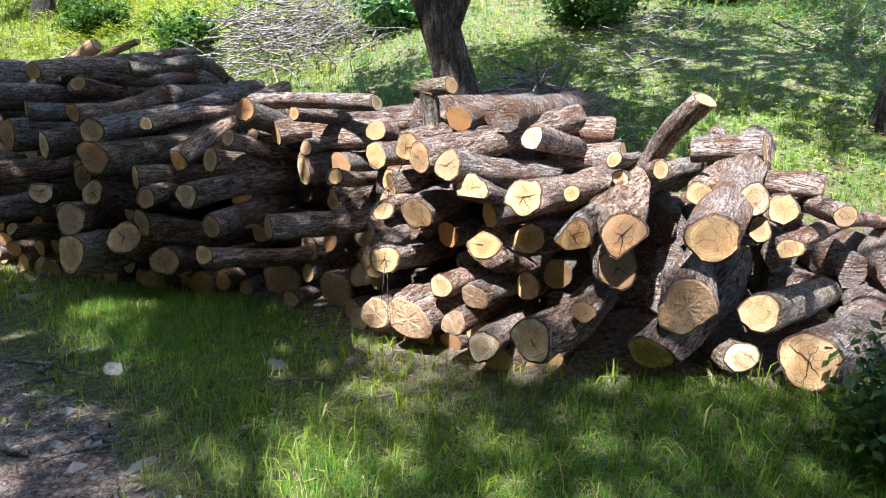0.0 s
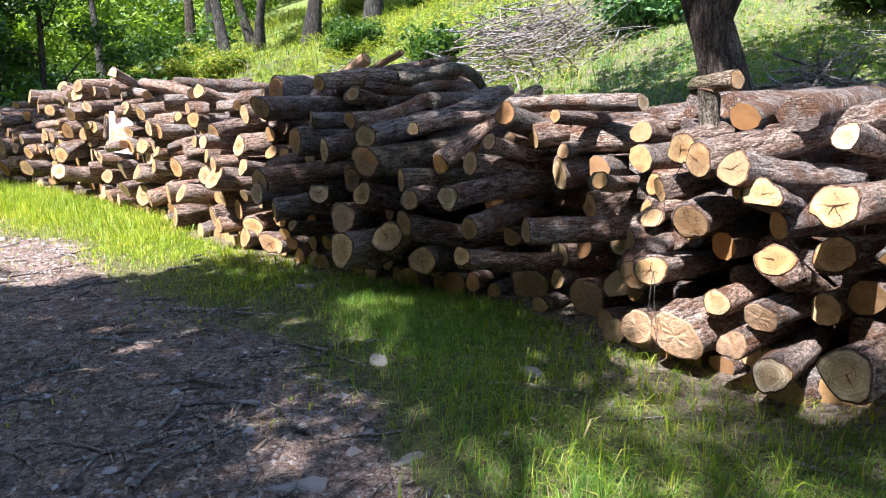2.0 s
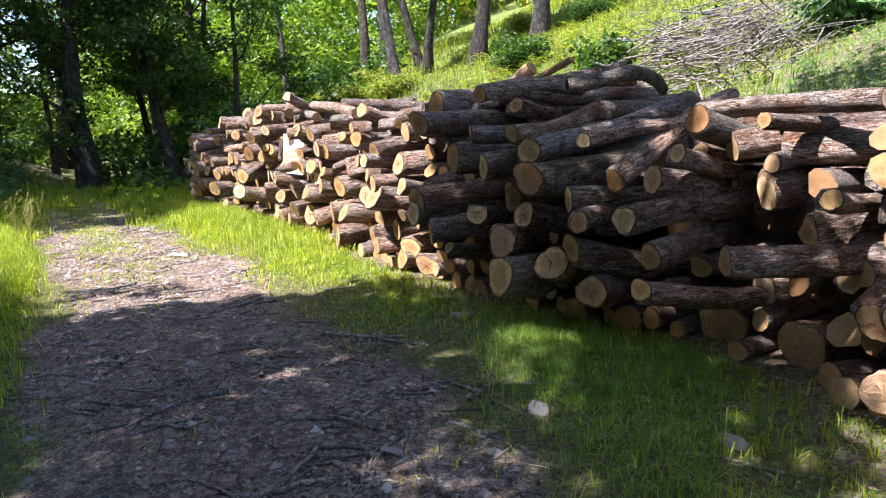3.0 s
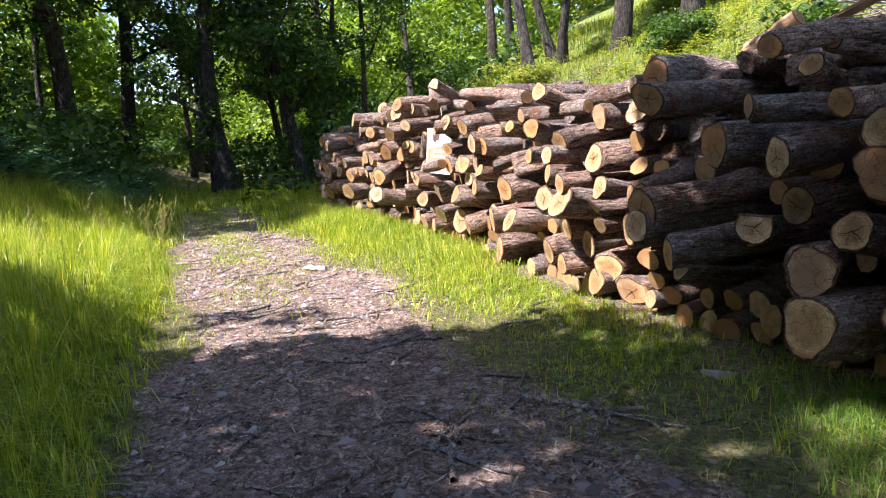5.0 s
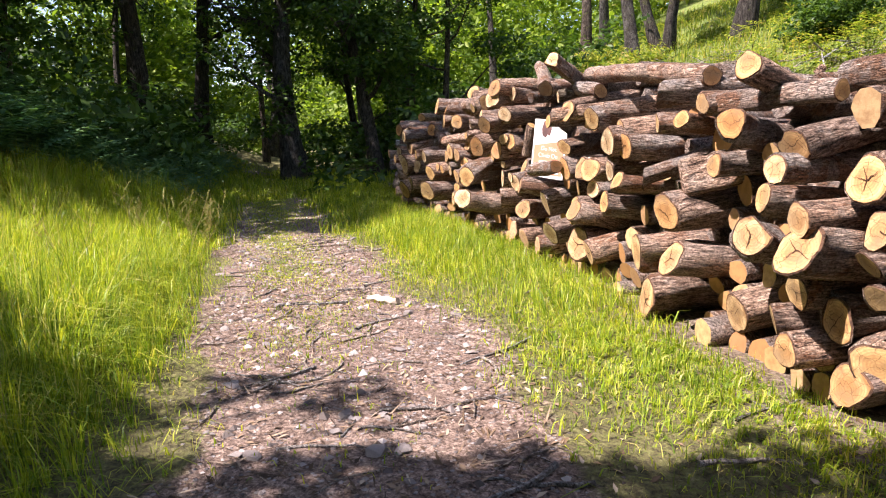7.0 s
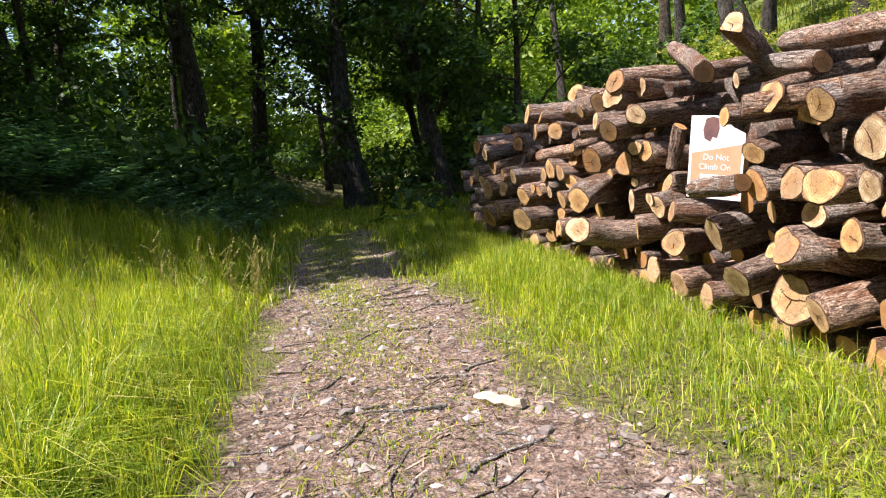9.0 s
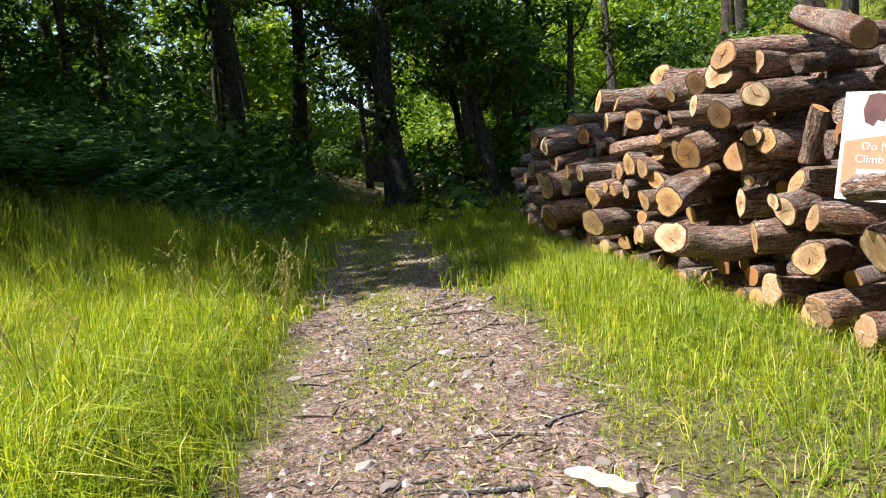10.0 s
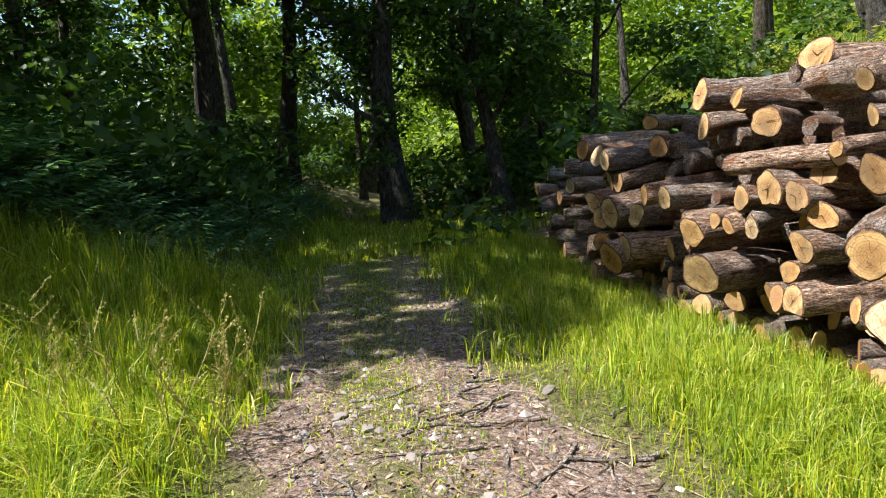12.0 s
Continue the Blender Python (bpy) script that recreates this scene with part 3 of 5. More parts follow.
log(-1.64, 4.21, 0.89, 0.085, 62, 1, 1.00)
log(-2.89, 5.31, 0.86, 0.110, 69)
log(-2.51, 4.72, 0.83, 0.095, 81, -15, 1.00)
log(-2.96, 4.86, 0.82, 0.101, 69)
log(-3.10, 5.26, 0.70, 0.073, 69)
log(-3.71, 5.08, 0.76, 0.110, 68)
log(-3.45, 4.94, 0.62, 0.095, 69)
log(-3.58, 5.42, 0.41, 0.065, 68)
log(-3.36, 5.42, 0.62, 0.076, 69)
log(-2.66, 4.67, 0.64, 0.119, 92, -9, 1.00)
log(-2.65, 4.60, 0.41, 0.149, 66, -3, 1.00)
log(-2.25, 4.59, 0.53, 0.118, 88, -13, 1.00)
log(-2.08, 4.51, 0.65, 0.099, 66)
log(-1.50, 4.23, 0.68, 0.080, 71, 2, 1.00)
log(-1.96, 4.53, 0.37, 0.109, 87, -3, 1.00)
log(-1.51, 4.08, 0.53, 0.073, 60)
log(-1.57, 4.77, 0.37, 0.060, 76, -14, 1.00)
log(-1.33, 4.52, 1.42, 0.086, 60)
log(-0.97, 4.40, 1.40, 0.050, 57, -3, 1.00)
log(-1.17, 4.70, 1.25, 0.088, 60)
log(-0.96, 4.67, 1.16, 0.058, 60, 3, 1.00)
log(-1.24, 4.97, 1.00, 0.089, 62)
log(-0.98, 4.68, 1.00, 0.110, 59, 1, 1.34)
log(-0.63, 3.88, 1.06, 0.055, 78, -6, 1.00)
log(-0.35, 4.28, 0.99, 0.076, 54)
log(-0.21, 3.84, 1.23, 0.088, 54)
log(-1.30, 5.11, 0.80, 0.087, 63)
log(-0.74, 4.53, 0.81, 0.096, 56)
log(-0.59, 4.60, 0.72, 0.070, 55)
log(-0.39, 4.29, 0.83, 0.077, 54)
log(-1.07, 3.99, 0.73, 0.083, 56)
log(-1.11, 4.97, 0.56, 0.090, 61)
log(-1.00, 4.85, 0.41, 0.107, 59)
log(-0.56, 4.56, 0.55, 0.079, 55)
log(-0.40, 4.38, 0.46, 0.097, 60, -6, 1.00)
log(-1.25, 4.95, 0.12, 0.180, 62)
log(-0.77, 4.62, 0.14, 0.155, 56, 0, 0.55, torn=0.004)
log(-0.44, 4.00, 0.49, 0.101, 54)
log(-1.42, 5.18, 1.47, 0.063, -33, 0, 1.21, bend=0.1)
log(-0.27, 4.46, 1.35, 0.061, -42, 3, 0.39, bend=0.1)
log(-3.18, 6.23, 1.79, 0.038, -18, 19, 0.56, bend=0.1, mat=SPLIT)
log(-3.45, 6.33, 1.79, 0.068, -17, 27, 0.35, bend=0.1, mat=SPLIT)
log(-4.12, 5.97, 1.46, 0.103, 66)
log(-5.88, 6.58, 1.58, 0.084, 60)
log(-6.10, 6.92, 1.41, 0.077, 59)
log(-5.70, 6.53, 1.42, 0.061, 60)
log(-5.57, 6.55, 1.51, 0.068, 61)
log(-5.22, 6.20, 1.39, 0.090, 85, -5, 1.00)
log(-4.80, 5.97, 1.27, 0.086, 74, 9, 1.00)
log(-4.82, 5.82, 1.17, 0.071, 78, -5, 1.00)
log(-5.43, 6.44, 1.14, 0.074, 61)
log(-5.74, 6.63, 1.03, 0.109, 60)
log(-5.17, 6.27, 1.69, 0.080, 83, -10, 1.00)
log(-7.41, 7.92, 1.87, 0.074, -32, -5, 2.21, bend=0.1)
log(-5.62, 6.68, 1.49, 0.063, -29, 2, 0.98, bend=0.1)
log(-4.96, 6.03, 1.01, 0.076, 63)
log(-5.77, 6.49, 0.83, 0.120, 67, 7, 1.00)
log(-6.15, 6.74, 0.50, 0.137, 59)
log(-5.72, 6.47, 0.54, 0.114, 60)
log(-5.03, 6.08, 0.81, 0.121, 63)
log(-4.69, 5.78, 0.94, 0.084, 65)
log(-4.68, 5.75, 0.81, 0.113, 65)
log(-4.74, 5.94, 0.57, 0.089, 64)
log(-4.40, 5.79, 0.77, 0.065, 66)
log(-4.36, 5.79, 0.63, 0.072, 66)
log(-4.47, 5.93, 1.12, 0.117, 65)
log(-4.38, 5.84, 0.91, 0.087, 66)
log(-4.10, 5.79, 0.84, 0.100, 67)
log(-3.91, 5.59, 0.88, 0.097, 68)
log(-3.99, 5.53, 0.66, 0.108, 67)
log(-6.00, 6.64, 0.16, 0.178, 62, -7, 1.00)
log(-5.26, 6.42, 0.27, 0.135, 62)
log(-4.87, 6.00, 0.40, 0.084, 64)
log(-4.75, 5.85, 0.30, 0.093, 64)
log(-4.68, 6.13, 0.24, 0.117, 64)
log(-4.56, 5.95, 0.45, 0.110, 65)
log(-4.49, 5.92, 0.16, 0.116, 65)
log(-4.37, 5.91, 0.28, 0.120, 84, -2, 1.00)
log(-4.17, 5.90, 0.12, 0.110, 66)
log(-4.74, 6.43, 1.59, 0.076, -25, 4, 0.57, bend=0.1)
log(-4.12, 5.90, 1.63, 0.065, 67)
log(-6.95, 7.30, 1.46, 0.092, 60)
log(-6.91, 7.43, 1.53, 0.080, 60)
log(-6.60, 7.03, 1.27, 0.118, 59)
log(-6.53, 7.11, 1.36, 0.079, 59)
log(-6.45, 7.03, 1.24, 0.109, 59)
log(-6.93, 7.24, 1.04, 0.119, 59)
log(-7.51, 7.63, 1.01, 0.111, 61)
log(-6.66, 7.14, 1.04, 0.096, 59)
log(-6.48, 6.98, 0.97, 0.083, 59)
log(-7.19, 7.36, 0.67, 0.105, 60)
log(-7.59, 7.51, 0.40, 0.118, 61)
log(-7.20, 7.43, 0.35, 0.155, 80, -2, 1.00)
log(-7.01, 7.33, 0.30, 0.109, 60)
log(-6.16, 6.84, 0.99, 0.069, 59)
log(-6.80, 7.26, 0.77, 0.100, 59)
log(-7.54, 7.50, 1.99, 0.089, 98, -16, 0.88, bend=0.1)
log(-7.49, 7.84, 1.75, 0.072, -31, -6, 0.50, bend=0.1)
log(-8.12, 8.10, 1.80, 0.085, 132, 14, 1.36, bend=0.1)
log(-8.18, 8.20, 1.82, 0.067, 62, 2, 1.00)
log(-7.68, 7.76, 1.69, 0.057, 61)
log(-7.41, 7.34, 1.50, 0.061, 60)
log(-7.70, 7.63, 1.46, 0.068, 61)
log(-8.03, 7.77, 0.99, 0.071, -29, 5, 0.53, bend=0.1)
log(-7.23, 7.33, 1.54, 0.083, 83, 7, 1.00)
log(-7.08, 7.47, 1.42, 0.090, 60)
log(-7.52, 7.64, 1.21, 0.076, 100, 4, 1.00)
log(-7.20, 7.48, 1.03, 0.108, 60)
log(-7.11, 7.53, 0.84, 0.086, 60)
log(-7.26, 7.47, 0.71, 0.066, 60)
log(-7.34, 7.49, 0.63, 0.060, 60)
log(-7.24, 7.40, 0.58, 0.058, 60)
log(-8.00, 7.92, 0.63, 0.138, 68, 4, 1.00)
log(-8.32, 7.89, 0.80, 0.097, 63)
log(-8.27, 8.05, 0.74, 0.059, 64)
log(-8.68, 8.35, 0.95, 0.104, 65)
log(-9.03, 8.38, 0.99, 0.050, 81, 9, 1.00)
log(-8.74, 8.19, 0.86, 0.065, 65)
log(-8.66, 8.18, 0.80, 0.096, 65)
log(-8.85, 8.14, 0.62, 0.110, 65)
log(-8.44, 8.06, 0.53, 0.110, 94, -9, 1.00)
log(-8.90, 8.39, 0.21, 0.126, 66, 0, 0.55, torn=0.004)
log(-8.33, 7.94, 0.23, 0.115, 64, 0, 0.55, torn=0.004)
log(-7.98, 7.76, 0.20, 0.109, 62, 0, 0.55, torn=0.004)
log(-8.99, 8.35, 1.58, 0.094, 65, 1, 1.00)
log(-9.14, 8.69, 1.82, 0.090, 85, -1, 1.00)
log(-9.32, 8.56, 1.90, 0.108, 67)
log(-8.96, 8.32, 1.29, 0.067, 66)
log(-8.46, 8.26, 1.43, 0.058, -176, -75, 0.34, bend=0.1)
log(-10.62, 9.46, 1.93, 0.122, 85, -2, 1.00)
log(-9.37, 8.57, 1.78, 0.121, 67)
log(-10.50, 9.21, 1.73, 0.107, -23, 2, 0.74, bend=0.1)
log(-11.56, 9.55, 1.79, 0.137, 68, 3, 1.00)
log(-11.21, 9.56, 1.72, 0.092, 97, -1, 1.00)
log(-10.92, 9.38, 1.54, 0.111, 102, -2, 1.00)
log(-9.67, 8.66, 1.57, 0.089, 67)
log(-9.06, 8.11, 1.46, 0.093, 95, 4, 1.00)
log(-8.90, 8.29, 1.57, 0.099, 66)
log(-12.22, 9.77, 1.65, 0.074, 101, -0, 1.00)
log(-13.91, 10.61, 1.50, 0.157, 58, -1, 1.00)
log(-13.41, 10.35, 1.40, 0.128, 59, 4, 1.00)
log(-12.77, 9.94, 1.15, 0.119, 67, 12, 1.00)
log(-10.51, 9.21, 1.15, 0.114, 68)
log(-9.67, 8.57, 1.19, 0.127, 86, 14, 1.00)
log(-9.11, 8.36, 1.16, 0.115, 66)
log(-8.88, 8.35, 1.26, 0.089, 66)
log(-11.19, 9.36, 1.26, 0.074, -21, 3, 0.98, bend=0.1)
log(-10.69, 9.01, 1.12, 0.120, 68)
log(-10.35, 8.98, 0.96, 0.093, 104, -2, 1.00)
log(-9.91, 8.59, 0.81, 0.133, 87, 9, 1.00)
log(-10.46, 9.07, 0.78, 0.119, 68)
log(-11.58, 9.37, 0.78, 0.154, 68)
log(-10.97, 9.24, 0.85, 0.108, 69)
log(-12.68, 9.72, 0.86, 0.155, 68, 3, 1.00)
log(-11.14, 8.92, 0.54, 0.143, 91, -4, 1.00)
log(-12.62, 9.64, 0.44, 0.174, 69, 3, 1.00)
log(-10.55, 8.99, 0.61, 0.075, 68)
log(-10.76, 9.15, 0.39, 0.124, 68)
log(-9.62, 8.24, 0.57, 0.136, 67, -1, 1.00)
log(-9.22, 8.56, 0.81, 0.108, 67)
log(-10.49, 9.28, 1.86, 0.111, 68)
log(-10.10, 8.93, 1.70, 0.069, 68)
log(-11.10, 9.33, 1.72, 0.074, 71, -4, 1.00)
log(-11.74, 9.84, 1.57, 0.115, 67)
log(-9.98, 8.76, 1.50, 0.064, 67)
log(-10.24, 8.92, 1.34, 0.055, 68)
log(-10.39, 9.08, 1.21, 0.108, 68)
log(-10.03, 8.92, 1.19, 0.120, 68)
log(-11.03, 9.24, 1.04, 0.097, 69)
log(-10.49, 8.96, 1.07, 0.101, 68)
log(-10.41, 8.87, 0.78, 0.099, 66, -2, 1.00)
log(-11.44, 9.26, 0.77, 0.116, 68)
log(-11.11, 9.22, 0.85, 0.069, 69)
log(-11.23, 9.23, 0.88, 0.060, 68)
log(-11.53, 9.36, 0.58, 0.087, 68)
log(-10.66, 9.03, 0.43, 0.081, 68)
log(-10.43, 8.81, 0.45, 0.124, 68)
log(-9.89, 8.40, 0.57, 0.075, 67)
log(-13.65, 10.37, 1.48, 0.109, 87, -1, 1.00)
log(-12.86, 9.87, 1.35, 0.109, 74, 2, 1.00)
log(-12.52, 10.24, 1.44, 0.107, 94, -2, 1.00)
log(-12.92, 10.00, 1.15, 0.097, 68, 11, 1.00)
log(-12.07, 9.49, 1.05, 0.095, 66)
log(-11.89, 9.51, 1.02, 0.111, 66, 1, 1.00)
log(-13.32, 10.16, 0.91, 0.119, 88, 2, 1.00)
log(-13.21, 10.16, 0.76, 0.117, 94, -3, 1.00)
log(-12.45, 9.81, 0.84, 0.103, 72, -2, 1.00)
log(-14.66, 10.98, 0.21, 0.128, 58)
log(-13.73, 10.46, 0.37, 0.128, 59)
log(-13.37, 10.32, 0.47, 0.107, 104, -4, 1.00)
log(-12.46, 9.65, 0.55, 0.141, 64, 1, 1.00)
log(-13.26, 10.06, 0.18, 0.118, 60)
log(-14.97, 11.18, 0.35, 0.107, 57)
log(-16.05, 12.01, 0.42, 0.114, 56)
log(-14.94, 11.27, 0.61, 0.107, 57)
log(-14.12, 10.67, 0.59, 0.095, 58)
log(-16.54, 12.29, 0.66, 0.120, 56)
log(-15.08, 11.32, 0.88, 0.108, 57)
log(-14.63, 11.10, 1.04, 0.102, 58)
log(-16.96, 12.55, 0.92, 0.115, 56)
log(-16.47, 12.39, 1.15, 0.110, 56)
log(-15.31, 11.67, 1.29, 0.104, 57)

# logs that lie deeper in the stack, behind the faces seen
fill_rng = random.Random(5)
seg_len = np.hypot(*np.diff(FACE, axis=0).T)
arc = np.concatenate([[0], np.cumsum(seg_len)])


def face_at(s):
    x, y = np.interp(s, arc, FACE[:, 0]), np.interp(s, arc, FACE[:, 1])
    a, b = np.interp(s - 0.6, arc, FACE[:, 0]), np.interp(s - 0.6, arc, FACE[:, 1])
    c, d = np.interp(s + 0.6, arc, FACE[:, 0]), np.interp(s + 0.6, arc, FACE[:, 1])
    t = Vector((c - a, d - b)).normalized()
    return x, y, Vector((t.y, -t.x)) if t.x < 0 else Vector((-t.y, t.x))


def pile_top(s):
    """Height of the stack along its face."""
    return float(np.interp(s, (0, 0.8, 2.2, 3.6, 5, 7, 9, 11, 14, 16, 17.5, 18.6, 20, 22.5), (0.5, 0.75, 0.95, 1.2, 1.3, 1.4, 1.42, 1.35, 1.4, 1.4, 1.3, 1.15, 1.0, 0.75)))


core_v, core_f, core_m = [], [], []
s = 0.2
while s < arc[-1] - 0.3:
    z = fill_rng.uniform(0.08, 0.14)
    while z < pile_top(s) - 0.12:
        r = fill_rng.uniform(0.11, 0.14)
        x, y, inw = face_at(s + fill_rng.uniform(-0.1, 0.1))
        back = fill_rng.uniform(1.05, 1.3) + 0.12 * z
        me, rims = log_mesh(r, fill_rng.uniform(0.7, 1.0), fill_rng, 10, 4)
        m = pose(x + inw.x * back, y + inw.y * back, z, 0, fill_rng.gauss(0, 2.5), math.degrees(math.atan2(inw.y, inw.x)) + fill_rng.gauss(0, 4))
        b = len(core_v)
        core_v += [tuple(m @ v.co) for v in me.vertices]
        for q in me.polygons:
            core_f.append(tuple(b + k for k in q.vertices))
            core_m.append(0)
        # end closed in dark bark, which puts the gaps' shade into its colour
        core_f.append(tuple(b + k for k in range(10)))
        core_m.append(0)
        bpy.data.meshes.remove(me)
        z += 1.66 * r
    s += 0.23

# smaller logs wedged between the outer ones wherever they leave room
cx, cy = np.interp(np.arange(0, arc[-1], 0.05), arc, FACE[:, 0]), np.interp(np.arange(0, arc[-1], 0.05), arc, FACE[:, 1])
placed = [(0.05 * int(np.argmin((cx - x) ** 2 + (cy - y) ** 2)), z, r) for x, y, z, r in LOGS]


def top_at(s):
    """Height of the highest outer log near that stretch of the stack."""
    return max([z for ss, z, r in placed if abs(ss - s) < 0.3] or [0])


tops = {k: top_at(0.06 * k) for k in range(int(arc[-1] / 0.06) + 1)}
first = len(LOGS)
for k in range(4, int(arc[-1] / 0.06) - 4):
    s, z = 0.06 * k, 0.07
    while z < tops[k] - 0.06:
        zz = z + fill_rng.uniform(-0.02, 0.02)
        room = min(math.hypot(ss - s, z0 - zz) - r0 for ss, z0, r0 in placed if abs(ss - s) < 0.5)
        if room > 0.068 and s > 3.0:
            r = min(room * 0.98, 0.14 if zz < 0.25 else 0.10)
            x, y, inw = face_at(s)
            back = (fill_rng.uniform(0.1, 0.3) if zz < 0.22 else fill_rng.uniform(0.2, 0.6)) + 0.12 * zz
            me, rims = log_mesh(r, fill_rng.uniform(1.2, 1.6), fill_rng, 10, 5)
            m = pose(x + inw.x * back, y + inw.y * back, ground_z(x, y) * 0.6 + zz, 0, fill_rng.gauss(0, 3), math.degrees(math.atan2(inw.y, inw.x)) + fill_rng.gauss(0, 7))
            b = len(core_v)
            core_v += [tuple(m @ v.co) for v in me.vertices]
            for q in me.polygons:
                core_f.append(tuple(b + j for j in q.vertices))
                core_m.append(0)
            core_f.append(tuple(b + j for j in range(10)))
            # sawn wood near the face; deeper ends wear bark as painted shade
            core_m.append(1 if back < 0.42 else 0)
            bpy.data.meshes.remove(me)
            placed.append((s, zz, r))
        z += 0.05
core = mesh_object("log_stack_core", core_v, core_f, BARK)
core.data.materials.append(INNER_CUT)
core.data.polygons.foreach_set("material_index", core_m)
core.data.polygons.foreach_set("use_smooth", [len(q) == 4 for q in core_f])
tagged(core, "inner logs of the stack, dim between the outer ones, deep ends darkened as shade", "logs", kind="stuff")

# a crooked branch lying along the top of the stack
verts, faces = [], []
tube(verts, faces, [Vector(p) for p in ((-2.36, 5.17, 1.70), (-2.24, 5.27, 1.71), (-2.1, 5.32, 1.74), (-1.98, 5.38, 1.77), (-1.9, 5.5, 1.76), (-1.86, 5.66, 1.71), (-1.85, 5.8, 1.64))], [0.05, 0.056, 0.052, 0.055, 0.05, 0.046, 0.04], 12)
tagged(mesh_object("crooked_branch", verts, faces, BARK_MOSS), "crooked mossy branch lying on top of the log pile", "branch")

# ---- trees ----


def limb_path(g, start, way, length, steps=6, wander=0.22, rise=0.05):
    p, d, out = start.copy(), way.normalized(), [start.copy()]
    for _ in range(steps):
        d = (d + Vector((g.gauss(0, wander), g.gauss(0, wander), g.gauss(0, wander) + rise))).normalized()
        p = p + d * (length / steps)
        out.append(p.copy())
    return out


def leaves_mesh(name, centres, normals, size, mat, rng, long=1.6):
    """Many small pointed leaves, each folded along its rib."""
    n = len(centres)
    a = rng.normal(size=(n, 3))
    a -= (a * normals).sum(1, keepdims=True) * normals
    a /= np.linalg.norm(a, axis=1, keepdims=True) + 1e-9
    b = np.cross(normals, a)
    sz = size * rng.uniform(0.6, 1.3, (n, 1))
    tip, tail = centres + a * sz * long * 0.5, centres - a * sz * long * 0.5
    fold = normals * sz * 0.14
    lft, rgt = centres + b * sz * 0.42 + fold, centres - b * sz * 0.42 + fold
    co = np.stack([tail, rgt, tip, lft], 1).reshape(-1, 3)
    me = bpy.data.meshes.new(name)
    me.vertices.add(4 * n)
    me.vertices.foreach_set("co", co.reshape(-1).astype(np.float32))
    me.loops.add(6 * n)
    base = np.arange(n)[:, None] * 4
    me.loops.foreach_set("vertex_index", (base + np.array([[0, 1, 2, 0, 2, 3]])).reshape(-1).astype(np.int32))
    me.polygons.add(2 * n)
    me.polygons.foreach_set("loop_start", (np.arange(2 * n) * 3).astype(np.int32))
    me.update(calc_edges=True)
    me.materials.append(mat)
    return me


def clump_points(rng, clumps, per):
    """Leaf places and facings in ragged clumps; clumps are centre and three radii."""
    cs, ns = [], []
    for c, rad in clumps:
        d = rng.normal(size=(per, 3))
        d /= np.linalg.norm(d, axis=1, keepdims=True)
        q = rng.uniform(0.25, 1.0, (per, 1)) ** 0.5
        cs.append(np.array(c) + d * q * np.array(rad) + rng.normal(size=(per, 3)) * 0.08)
        nn = d * 0.4 + np.array([0, 0, 0.8]) + rng.normal(size=(per, 3)) * 0.55
        ns.append(nn / np.linalg.norm(nn, axis=1, keepdims=True))
    return np.concatenate(cs), np.concatenate(ns)


def tree(x, y, girth, tall, lean=(0.0, 0.0), crown_from=0.45, spread=2.6, limbs=7, per=170, leaf=0.2, seed=0, label="", mat=None, fork=False, clump=(0.75, 0.75, 0.5), sub=3):
    """A woodland tree: tapered trunk and limbs in one mesh, a crown of leaf clumps round the limbs' ends."""
    g, rng = random.Random(seed), np.random.default_rng(seed)
    z = ground_z(x, y)
    base = new("tree")
    base.matrix_world = pose(x, y, z)
    tagged(base, label or "tall woodland oak with dark furrowed trunk and green crown", "tree", "trees of the wood")
    verts, faces, clumps = [], [], []
    steps = 9
    path, rad = [], []
    sway = 0.024 * tall if tall > 8 else 0.0
    for k in range(steps + 1):
        f = k / steps
        path.append(Vector((sway * (math.sin(5.2 * f + seed * 1.3) - math.sin(seed * 1.3)) + lean[0] * tall * f + (0.2 * girth + 0.014 * tall) * math.sin(4.1 * f + seed), lean[1] * tall * f + (0.2 * girth + 0.012 * tall) * math.cos(5.3 * f + seed * 2), tall * f * 0.92 - 0.15)))
        rad.append(girth * (1 + 0.7 * math.exp(-f * 16)) * (1 - 0.78 * f) + 0.02)
    tube(verts, faces, path, rad, 10)
    if fork:
        tube(verts, faces, limb_path(g, path[2] * 1.0, Vector((0.3, -0.25, 1)), tall * 0.6, 7, 0.1, 0.1), [girth * 0.7 * (1 - 0.11 * k) for k in range(8)], 8)
    for k in range(limbs):
        f = crown_from + (0.97 - crown_from) * (k + 0.5) / limbs
        i = min(int(f * steps), steps - 1)
        p = path[i].lerp(path[i + 1], f * steps - i)
        a = 2.4 * k + g.uniform(-0.4, 0.4)
        ln = spread * g.uniform(0.6, 1.1) * (1.15 - 0.5 * f)
        lp = limb_path(g, p, Vector((math.cos(a), math.sin(a), g.uniform(0.05, 0.6))), ln)
        r0 = girth * 0.42 * (1 - 0.6 * f) + 0.012
        tube(verts, faces, lp, [r0 * (1 - 0.13 * j) for j in range(len(lp))], 6)
        for j in range(sub):
            q = lp[min(2 + j * 2, len(lp) - 1)]
            tw = limb_path(g, q, Vector((g.gauss(0, 1), g.gauss(0, 1), g.gauss(0.1, 0.5))), ln * 0.4, 4, 0.3, 0.0)
            tube(verts, faces, tw, [r0 * 0.35 * (1 - 0.2 * jj) for jj in range(len(tw))], 4)
            clumps.append((tuple(tw[-1]), [c * g.uniform(0.6, 1.25) for c in clump]))
        clumps.append((tuple(lp[-1]), [c * g.uniform(0.7, 1.4) for c in clump]))
    me = bpy.data.meshes.new("trunk")
    me.from_pydata(verts, [], faces)
